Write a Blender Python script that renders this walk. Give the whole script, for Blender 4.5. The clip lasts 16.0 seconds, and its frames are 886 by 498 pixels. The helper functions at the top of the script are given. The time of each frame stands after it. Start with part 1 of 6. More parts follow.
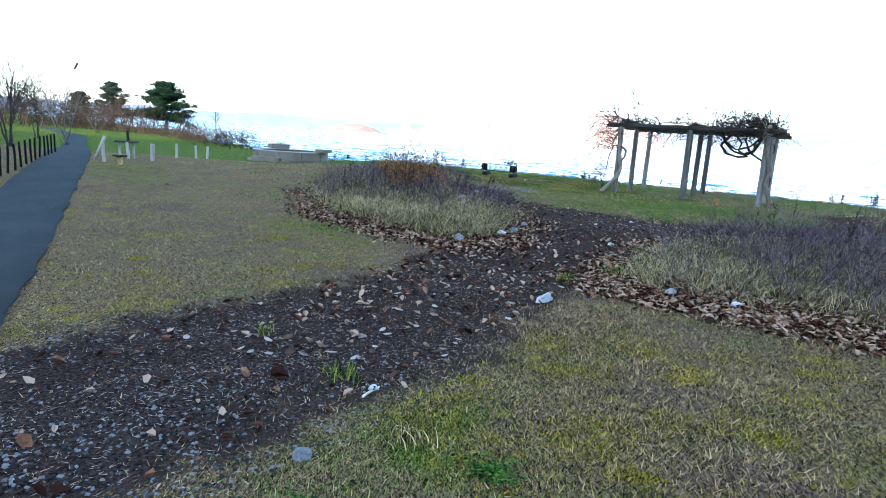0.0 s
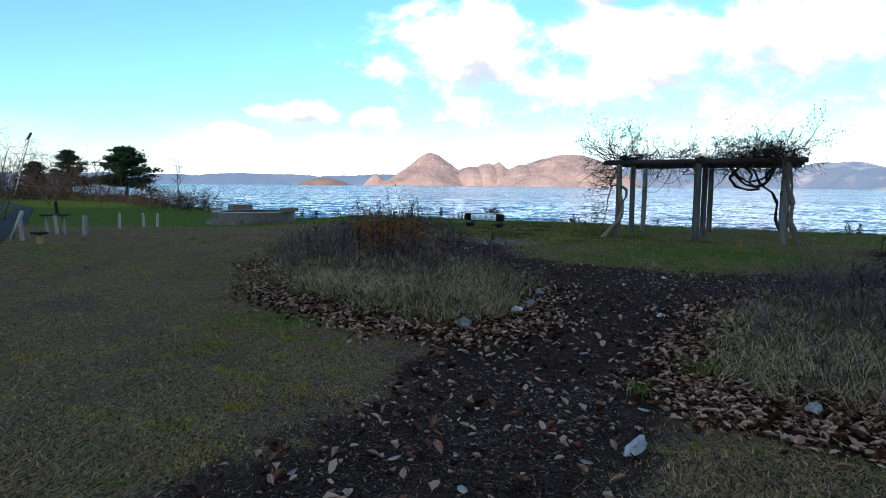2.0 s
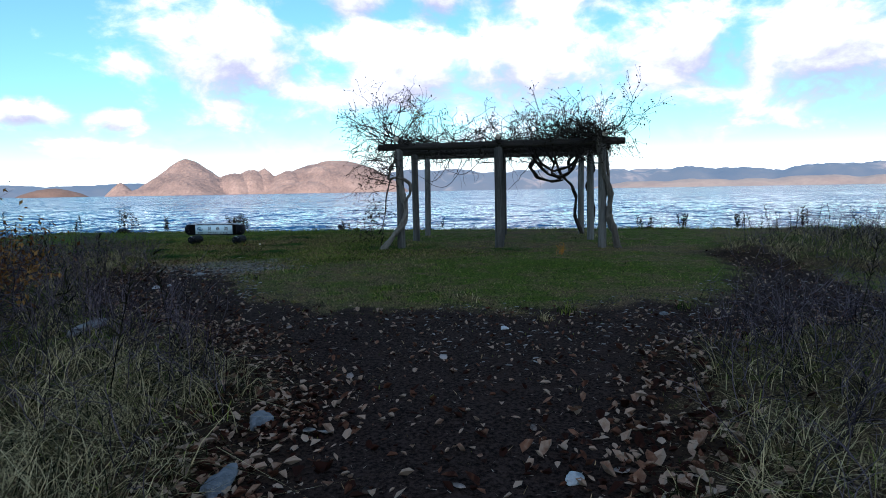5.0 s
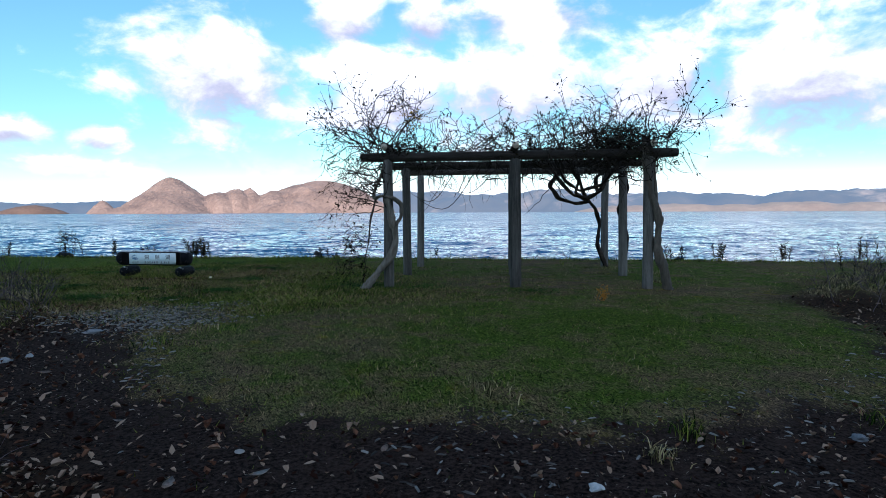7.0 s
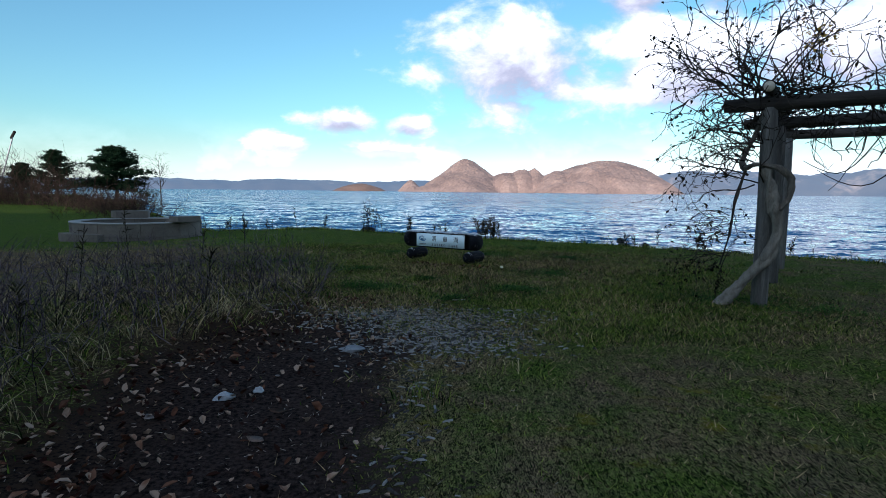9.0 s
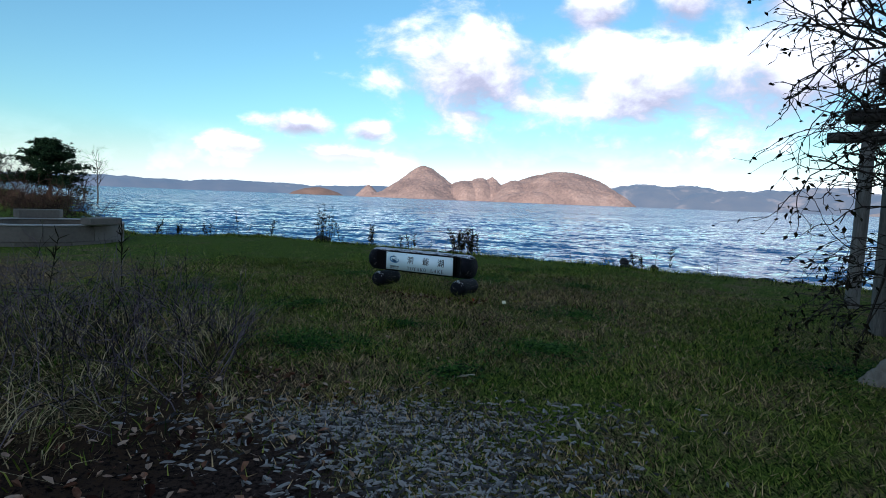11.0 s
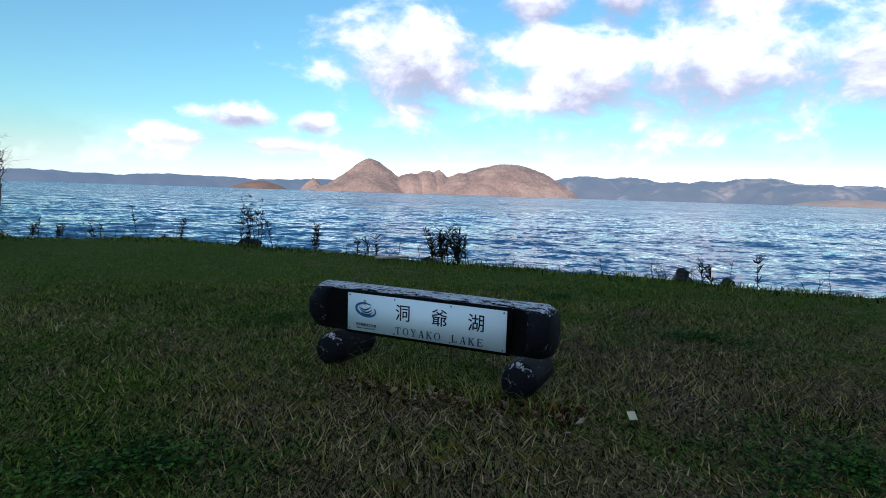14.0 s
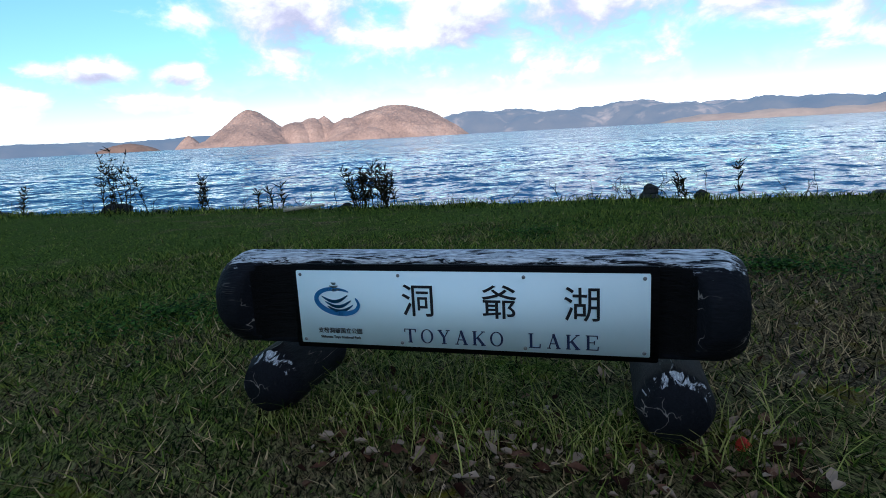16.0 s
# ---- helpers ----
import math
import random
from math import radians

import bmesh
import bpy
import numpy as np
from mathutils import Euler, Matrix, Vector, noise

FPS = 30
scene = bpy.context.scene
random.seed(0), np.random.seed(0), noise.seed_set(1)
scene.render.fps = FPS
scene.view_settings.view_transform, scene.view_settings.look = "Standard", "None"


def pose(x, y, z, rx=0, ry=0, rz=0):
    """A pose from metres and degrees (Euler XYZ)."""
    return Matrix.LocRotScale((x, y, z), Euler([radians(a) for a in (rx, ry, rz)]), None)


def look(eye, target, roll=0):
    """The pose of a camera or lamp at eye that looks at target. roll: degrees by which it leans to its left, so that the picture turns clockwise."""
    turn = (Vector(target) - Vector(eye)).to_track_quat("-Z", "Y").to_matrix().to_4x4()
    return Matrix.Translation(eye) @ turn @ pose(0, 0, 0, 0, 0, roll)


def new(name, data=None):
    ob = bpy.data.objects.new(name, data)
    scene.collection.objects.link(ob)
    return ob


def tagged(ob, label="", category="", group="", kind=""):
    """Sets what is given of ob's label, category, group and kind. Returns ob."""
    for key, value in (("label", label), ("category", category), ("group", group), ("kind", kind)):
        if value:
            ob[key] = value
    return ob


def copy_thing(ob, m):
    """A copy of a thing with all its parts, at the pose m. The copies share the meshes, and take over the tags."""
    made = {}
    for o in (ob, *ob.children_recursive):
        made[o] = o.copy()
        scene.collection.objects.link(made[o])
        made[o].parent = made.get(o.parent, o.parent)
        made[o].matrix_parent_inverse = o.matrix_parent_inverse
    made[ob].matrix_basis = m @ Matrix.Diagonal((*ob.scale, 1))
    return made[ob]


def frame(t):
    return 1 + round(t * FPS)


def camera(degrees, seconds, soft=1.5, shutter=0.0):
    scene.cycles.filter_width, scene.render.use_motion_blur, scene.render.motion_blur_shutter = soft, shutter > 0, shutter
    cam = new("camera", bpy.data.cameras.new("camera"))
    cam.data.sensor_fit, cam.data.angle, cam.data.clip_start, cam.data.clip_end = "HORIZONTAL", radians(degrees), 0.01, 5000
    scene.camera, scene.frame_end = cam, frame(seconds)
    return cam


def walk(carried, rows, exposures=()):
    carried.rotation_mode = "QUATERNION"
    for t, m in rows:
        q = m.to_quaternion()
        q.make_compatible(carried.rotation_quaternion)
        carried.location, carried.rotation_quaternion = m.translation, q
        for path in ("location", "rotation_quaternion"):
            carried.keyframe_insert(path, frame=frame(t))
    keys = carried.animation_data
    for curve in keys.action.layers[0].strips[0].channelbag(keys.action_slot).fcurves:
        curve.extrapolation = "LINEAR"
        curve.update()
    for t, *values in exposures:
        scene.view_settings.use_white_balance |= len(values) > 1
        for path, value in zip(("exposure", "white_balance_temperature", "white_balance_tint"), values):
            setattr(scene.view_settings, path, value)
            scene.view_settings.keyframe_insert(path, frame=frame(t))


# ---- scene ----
# ======================= camera and walk =======================
cam = camera(74.0, 16.0, soft=0.9)
# seconds, x, y, z, yaw, pitch, roll
ROWS = [
    (0.0, 0.000, 0.000, 1.638, 1.81, -10.83, -3.83),
    (0.5, -0.108, 0.578, 1.671, 1.84, -7.20, -2.45),
    (1.0, -0.186, 1.215, 1.695, 1.67, -6.47, -4.10),
    (1.5, -0.344, 1.904, 1.703, -1.00, -6.71, -2.12),
    (2.0, -0.361, 2.658, 1.691, -1.15, -6.16, -0.45),
    (2.5, -0.320, 3.528, 1.598, -6.70, -6.88, -1.06),
    (3.0, -0.190, 4.543, 1.540, -14.56, -7.09, 0.17),
    (3.5, 0.066, 5.449, 1.524, -18.00, -5.26, -1.14),
    (3.7, 0.159, 5.772, 1.482, -21.30, -5.19, -2.33),
    (5.8, 1.600, 9.519, 1.439, -23.03, -5.84, 1.49),
    (6.0, 1.688, 9.784, 1.463, -22.29, -6.36, 0.16),
    (6.5, 1.814, 10.402, 1.489, -25.77, -5.43, 1.02),
    (7.0, 2.013, 11.041, 1.461, -24.60, -3.60, 0.23),
    (7.5, 2.182, 11.575, 1.410, -21.67, -2.56, -0.45),
    (8.0, 2.219, 12.381, 1.427, -15.92, -3.87, -0.12),
    (8.5, 2.205, 13.497, 1.374, -1.43, -4.57, -1.66),
    (9.0, 2.051, 14.077, 1.401, 2.26, -5.59, -0.60),
    (9.2, 1.991, 14.312, 1.387, 2.44, -5.85, -1.33),
    (11.3, 1.627, 17.311, 1.380, -2.98, -4.79, -1.30),
    (11.5, 1.627, 17.639, 1.403, -3.91, -5.92, -0.02),
    (12.0, 1.649, 18.434, 1.339, -2.69, -5.55, -0.75),
    (12.5, 1.581, 19.208, 1.292, -4.36, -6.24, -4.34),
    (13.0, 1.476, 19.887, 1.292, -4.28, -5.15, -0.85),
    (13.5, 1.384, 20.468, 1.316, -1.94, -5.68, -1.74),
    (14.0, 1.279, 21.146, 1.268, -7.00, -5.35, -1.81),
    (14.5, 1.172, 21.698, 1.237, -5.24, -3.75, 1.17),
    (15.0, 1.097, 22.201, 1.192, -9.58, -7.20, 1.42),
    (15.5, 1.028, 22.663, 1.112, -16.31, -9.27, 3.65),
    (16.0, 1.073, 22.958, 1.031, -17.61, -10.99, 3.05),
]
EXPOSURES = [(t, e, 5850, 10) for t, e in ((0.0, 2.08), (0.5, 1.62), (1.0, 0.92), (1.5, 0.45), (2.0, 0.3), (2.5, 0.28), (3.5, 0.14), (6.0, 0.03), (9.0, -0.17), (12.0, -0.2), (14.5, -0.27), (15.3, -0.3), (16.0, -0.05))]
walk(cam, [(t, pose(x, y, z, 90 + pitch, roll, yaw)) for t, x, y, z, yaw, pitch, roll in ROWS], EXPOSURES)

# ======================= sky, sun =======================
SUN_AZ, SUN_EL = radians(203), radians(9.5)      # clockwise from +y; an unseen rise added behind keeps the shore in shade
sun = new("sun", bpy.data.lights.new("sun", "SUN"))
sun.data.energy, sun.data.angle, sun.data.color = 5.0, radians(0.5), (1.0, 0.87, 0.76)
sun_dir = Vector((math.sin(SUN_AZ) * math.cos(SUN_EL), math.cos(SUN_AZ) * math.cos(SUN_EL), math.sin(SUN_EL)))
sun.matrix_world = look(sun_dir * 50, (0, 0, 0))


class Nodes:
    """Short hand for node trees."""

    def __init__(self, tree):
        self.tree = tree
        tree.nodes.clear()

    def add(self, kind, **sets):
        n = self.tree.nodes.new(kind)
        for k, v in sets.items():
            if k == "op":
                n.operation = v
        return n

    def link(self, a, b):
        self.tree.links.new(a, b)

    def put(self, socket, value):
        if hasattr(value, "is_output"):
            self.link(value, socket)
        elif value is not None:
            socket.default_value = value

    def math(self, op, a, b=None, c=None, clamp=False):
        n = self.add("ShaderNodeMath", op=op)
        n.use_clamp = clamp
        for s, v in zip(n.inputs, (a, b, c)):
            self.put(s, v)
        return n.outputs[0]

    def noise(self, vec, scale, detail=4.0, rough=0.55, dist=0.0):
        n = self.add("ShaderNodeTexNoise")
        self.put(n.inputs["Vector"], vec)
        n.inputs["Scale"].default_value, n.inputs["Detail"].default_value = scale, detail
        n.inputs["Roughness"].default_value, n.inputs["Distortion"].default_value = rough, dist
        return n.outputs["Fac"]

    def ramp(self, fac, stops):
        n = self.add("ShaderNodeValToRGB")
        e = n.color_ramp.elements
        while len(e) < len(stops):
            e.new(0.5)
        for el, (p, col) in zip(e, stops):
            el.position, el.color = p, (*col, 1)
        self.put(n.inputs[0], fac)
        return n.outputs[0]

    def mix(self, fac, a, b, blend="MIX"):
        n = self.add("ShaderNodeMix")
        n.data_type, n.blend_type = "RGBA", blend
        self.put(n.inputs[0], fac)
        self.put(n.inputs[6], (*a, 1) if isinstance(a, tuple) and len(a) == 3 else a)
        self.put(n.inputs[7], (*b, 1) if isinstance(b, tuple) and len(b) == 3 else b)
        return n.outputs[2]

    def span(self, v, a, b, lo=0.0, hi=1.0, smooth=True):
        n = self.add("ShaderNodeMapRange")
        n.interpolation_type = "SMOOTHSTEP" if smooth else "LINEAR"
        for s, q in zip(n.inputs, (v, a, b, lo, hi)):
            self.put(s, q)
        return n.outputs[0]

    def scaled(self, vec, s):
        n = self.add("ShaderNodeVectorMath", op="MULTIPLY")
        self.put(n.inputs[0], vec)
        n.inputs[1].default_value = s
        return n.outputs[0]


world = bpy.data.worlds.new("world")
scene.world = world
world.use_nodes = True
N = Nodes(world.node_tree)
sky = N.add("ShaderNodeTexSky")
sky.sky_type, sky.sun_disc, sky.sun_elevation, sky.sun_rotation = "NISHITA", False, SUN_EL, SUN_AZ
sky.air_density, sky.dust_density, sky.ozone_density = 1.0, 0.4, 2.2
coord = N.add("ShaderNodeTexCoord").outputs["Generated"]
sep = N.add("ShaderNodeSeparateXYZ")
N.link(coord, sep.inputs[0])
az = N.math("MULTIPLY", N.math("ARCTAN2", sep.outputs[0], sep.outputs[1]), 57.2958)
el = N.math("MULTIPLY", N.math("ARCSINE", sep.outputs[2]), 57.2958)
# cumulus heaps: azimuth, elevation, half width, half height (degrees)
HEAPS = [(4.8, 12.2, 9.5, 6.4), (19.5, 11.2, 9.0, 5.0), (31.5, 11.6, 13, 6.0), (15.5, 17.6, 4.5, 2.6), (23, 17.6, 3.6, 3.6), (33, 17.8, 10, 3.6),
         (45, 12.0, 9, 5.4), (56.5, 11.0, 11, 7.5), (-11.8, 6.4, 3.6, 1.3), (-5.4, 6.2, 2.6, 1.4), (-17.4, 4.2, 3, 1.0), (-8.5, 3.8, 6, 1.1),
         (72, 13, 12, 8), (88, 9, 12, 6)]
heap, shade = None, None
for a, e, wa, we in HEAPS:
    da = N.math("DIVIDE", N.math("SUBTRACT", az, a), wa)
    de = N.math("DIVIDE", N.math("SUBTRACT", el, e), we)
    q = N.math("SUBTRACT", 1.0, N.math("SQRT", N.math("ADD", N.math("MULTIPLY", da, da), N.math("MULTIPLY", de, de))))
    s = N.math("MULTIPLY", N.math("MAXIMUM", q, 0.0), de)
    heap = q if heap is None else N.math("MAXIMUM", heap, q)
    shade = s if shade is None else N.math("ADD", shade, s)
billow = N.noise(N.scaled(coord, (1, 1, 1.6)), 10.0, 9.0, 0.58, 0.2)
# Cloud cover out of view behind the walk, added to brighten the shaded shore.
behind = N.span(N.math("ABSOLUTE", N.math("SUBTRACT", az, 20.0)), 75, 110)
wide = N.noise(N.scaled(coord, (1, 1, 2.6)), 2.6, 6.0, 0.55)
cover = N.math("ADD", N.math("MULTIPLY", N.math("MAXIMUM", heap, N.math("MULTIPLY_ADD", behind, 1.25, -1.2)), 0.62), N.math("MULTIPLY", N.math("SUBTRACT", billow, 0.5), 1.9))
cover = N.math("ADD", cover, N.math("MULTIPLY", N.math("SUBTRACT", wide, 0.5), 0.5))
thick = N.span(cover, -0.13, 0.42)
veil = N.math("MULTIPLY", N.span(el, 7.0, 0.5), N.span(N.math("ADD", az, N.math("MULTIPLY", N.math("SUBTRACT", wide, 0.5), 40)), -60, 20, 0.3, 1.0))
thick = N.math("MAXIMUM", thick, N.math("MULTIPLY", veil, 0.92))
white = N.span(N.math("ADD", N.math("MULTIPLY", shade, 1.3), N.math("MULTIPLY", N.math("SUBTRACT", billow, 0.42), 2.6)), -0.36, 1.02)
white = N.math("MAXIMUM", white, N.math("MULTIPLY", veil, 0.85))
cloud = N.mix(white, (6.2, 6.0, 7.7), (20.5, 20.6, 21.3))
air = N.mix(1.0, sky.outputs[0], (0.88, 1.14, 1.12), "MULTIPLY")
air = N.mix(1.0, air, (2.1, 2.1, 2.1), "MULTIPLY")
bg = N.add("ShaderNodeBackground")
bg.inputs["Strength"].default_value = 0.1
N.link(N.mix(thick, air, cloud), bg.inputs["Color"])
out = N.add("ShaderNodeOutputWorld")
N.link(bg.outputs[0], out.inputs[0])


# ======================= materials =======================
def material(name, colors, scale=4.0, rough=0.85, bump=0.3, bump_scale=None, fine=None, metal=0.0, per="object", spread=0.25, stretch=(1, 1, 1), glow=None, specular=0.35):
    """A surface from 2 to 4 colours run through coarse and fine noise, with relief, and a shift for each piece."""
    m = bpy.data.materials.new(name)
    m.use_nodes = True
    n = Nodes(m.node_tree)
    tc = n.add("ShaderNodeTexCoord").outputs["Object"]
    v = n.scaled(tc, stretch)
    coarse = n.noise(v, scale, 5, 0.6, 0.3)
    grain = n.noise(v, fine or scale * 9, 4, 0.6)
    f = n.math("ADD", n.math("MULTIPLY", coarse, 0.6), n.math("MULTIPLY", grain, 0.4))
    if per == "object":
        rnd = n.add("ShaderNodeObjectInfo").outputs["Random"]
    else:
        rnd = n.add("ShaderNodeNewGeometry").outputs["Random Per Island"]
    f = n.math("ADD", f, n.math("MULTIPLY", n.math("SUBTRACT", rnd, 0.5), spread))
    k = len(colors)
    stops = [(0.28 + 0.44 * i / max(1, k - 1), c) for i, c in enumerate(colors)]
    col = n.ramp(f, stops)
    p = n.add("ShaderNodeBsdfPrincipled")
    n.link(col, p.inputs["Base Color"])
    n.put(p.inputs["Roughness"], n.span(grain, 0.2, 0.8, max(0.02, rough - 0.12), min(1.0, rough + 0.1)))
    p.inputs["Metallic"].default_value = metal
    p.inputs["Specular IOR Level"].default_value = specular
    if bump:
        b = n.add("ShaderNodeBump")
        b.inputs["Strength"].default_value = bump
        b.inputs["Distance"].default_value = 0.02
        n.link(n.noise(v, bump_scale or scale * 6, 5, 0.6), b.inputs["Height"])
        n.link(b.outputs[0], p.inputs["Normal"])
    # glow: emission that stands in for air haze over far land
    if glow:
        p.inputs["Emission Color"].default_value = (*glow[0], 1)
        p.inputs["Emission Strength"].default_value = glow[1]
    o = n.add("ShaderNodeOutputMaterial")
    n.link(p.outputs[0], o.inputs[0])
    return m


def ground_material():
    m = bpy.data.materials.new("ground")
    m.use_nodes = True
    n = Nodes(m.node_tree)
    pos = n.add("ShaderNodeTexCoord").outputs["Object"]
    big = n.noise(pos, 0.45, 4, 0.55)
    mid = n.noise(pos, 2.2, 5, 0.6, 0.4)
    fine = n.noise(pos, 38, 4, 0.65)
    grit = n.noise(pos, 110, 3, 0.7)
    straw = n.noise(n.scaled(pos, (1, 0.35, 1)), 70, 3, 0.6, 1.5)
    kind = n.add("ShaderNodeAttribute")
    kind.attribute_name = "cover"
    soil_amount = n.add("ShaderNodeSeparateColor")
    n.link(kind.outputs["Color"], soil_amount.inputs[0])
    dirt, green, litter = soil_amount.outputs[0], soil_amount.outputs[1], soil_amount.outputs[2]
    dry = n.mix(n.span(straw, 0.35, 0.7), (0.014, 0.009, 0.005), (0.31, 0.215, 0.115))
    live = n.mix(n.span(straw, 0.35, 0.7), (0.006, 0.015, 0.002), (0.145, 0.205, 0.028))
    g = n.math("ADD", n.math("MULTIPLY", n.math("SUBTRACT", mid, 0.5), 2.2), n.math("ADD", green, n.math("MULTIPLY", n.math("SUBTRACT", fine, 0.5), 0.9)))
    lawn = n.mix(n.span(g, 0.05, 0.95), dry, live)
    brown = n.span(n.noise(pos, 0.75, 5, 0.6), 0.47, 0.62)
    lawn = n.mix(n.math("MULTIPLY", brown, n.span(green, 0.65, 0.25, 0.0, 0.75)), lawn, n.mix(n.span(straw, 0.35, 0.7), (0.020, 0.012, 0.010), (0.23, 0.150, 0.112)))
    moss = n.math("MULTIPLY", n.span(n.noise(pos, 3.1, 4, 0.6), 0.58, 0.68), n.span(green, 0.7, 0.3))
    lawn = n.mix(n.math("MULTIPLY", moss, n.span(fine, 0.3, 0.6, 0.2, 0.95)), lawn, (0.17, 0.135, 0.010))
    earth = n.mix(n.span(fine, 0.3, 0.7), (0.003, 0.002, 0.002), (0.062, 0.040, 0.034))
    earth = n.mix(n.math("MULTIPLY", n.span(grit, 0.62, 0.72), 0.6), earth, (0.08, 0.072, 0.073))
    earth = n.mix(n.math("MULTIPLY", n.span(mid, 0.5, 0.75), 0.5), earth, (0.060, 0.038, 0.031))
    edge = n.math("ADD", dirt, n.math("ADD", n.math("MULTIPLY", n.math("SUBTRACT", mid, 0.5), 1.5), n.math("MULTIPLY", n.math("SUBTRACT", fine, 0.5), 1.2)))
    col = n.mix(n.span(edge, 0.35, 0.65), lawn, earth)
    col = n.mix(n.math("MULTIPLY", litter, n.span(fine, 0.4, 0.6)), col, (0.048, 0.029, 0.018))
    p = n.add("ShaderNodeBsdfPrincipled")
    n.link(col, p.inputs["Base Color"])
    p.inputs["Roughness"].default_value = 0.95
    p.inputs["Specular IOR Level"].default_value = 0.02
    b = n.add("ShaderNodeBump")
    b.inputs["Strength"].default_value, b.inputs["Distance"].default_value = 0.8, 0.03
    n.link(n.math("ADD", fine, n.math("MULTIPLY", grit, 0.6)), b.inputs["Height"])
    n.link(b.outputs[0], p.inputs["Normal"])
    o = n.add("ShaderNodeOutputMaterial")
    n.link(p.outputs[0], o.inputs[0])
    return m


def water_material():
    m = bpy.data.materials.new("lake_water")
    m.use_nodes = True
    n = Nodes(m.node_tree)
    pos = n.add("ShaderNodeTexCoord").outputs["Object"]
    big = n.noise(pos, 0.02, 3, 0.5)
    body = n.add("ShaderNodeBsdfDiffuse")
    n.link(n.mix(n.span(big, 0.35, 0.65), (0.004, 0.052, 0.165), (0.008, 0.078, 0.225)), body.inputs["Color"])
    shine = n.add("ShaderNodeBsdfGlossy")
    shine.inputs["Roughness"].default_value = 0.06
    shine.inputs["Color"].default_value = (0.95, 0.97, 1.0, 1)

    def at(sx, sy, turned):
        q = n.add("ShaderNodeMapping")
        n.link(pos, q.inputs[0])
        q.inputs["Rotation"].default_value = (0, 0, radians(turned))
        q.inputs["Scale"].default_value = (sx, sy, 1.0)
        return q.outputs[0]
    # wave facets: slopes at three sizes, steeper in gusts, the steep sides towards the shore
    def slopes(vec, scale, steep):
        t = n.add("ShaderNodeTexNoise")
        n.link(vec, t.inputs["Vector"])
        t.inputs["Scale"].default_value, t.inputs["Detail"].default_value, t.inputs["Roughness"].default_value, t.inputs["Distortion"].default_value = scale, 2.0, 0.5, 0.5
        c = n.add("ShaderNodeVectorMath", op="SUBTRACT")
        n.link(t.outputs["Color"], c.inputs[0])
        c.inputs[1].default_value = (0.5, 0.5, 0.5)
        return n.scaled(c.outputs[0], (steep * 0.6, steep, 0.0))

    def plus(a, b):
        q = n.add("ShaderNodeVectorMath", op="ADD")
        n.put(q.inputs[0], a)
        n.put(q.inputs[1], b)
        return q.outputs[0]
    facets = plus(plus(slopes(at(1.0, 1.1, 15), 3.6, 0.75), slopes(at(0.8, 1.0, 12), 1.3, 0.85)), slopes(at(0.7, 1.0, 8), 0.30, 0.60))
    gusts = n.span(n.noise(at(0.35, 1.0, 20), 0.018, 4, 0.6), 0.30, 0.68, 0.65, 1.3)
    swung = n.add("ShaderNodeVectorMath", op="SCALE")
    n.link(facets, swung.inputs[0])
    n.link(gusts, swung.inputs["Scale"])
    b = n.add("ShaderNodeVectorMath", op="NORMALIZE")
    n.link(plus(plus(n.add("ShaderNodeNewGeometry").outputs["Normal"], swung.outputs[0]), (0.03, -0.09, 0.0)), b.inputs[0])
    film = n.add("ShaderNodeFresnel")
    film.inputs["IOR"].default_value = 1.33
    for s in (film.inputs["Normal"], shine.inputs["Normal"], body.inputs["Normal"]):
        n.link(b.outputs[0], s)
    p = n.add("ShaderNodeMixShader")
    n.link(n.math("MULTIPLY_ADD", film.outputs[0], 0.95, 0.05), p.inputs[0])
    n.link(body.outputs[0], p.inputs[1])
    n.link(shine.outputs[0], p.inputs[2])
    o = n.add("ShaderNodeOutputMaterial")
    n.link(p.outputs[0], o.inputs[0])
    return m


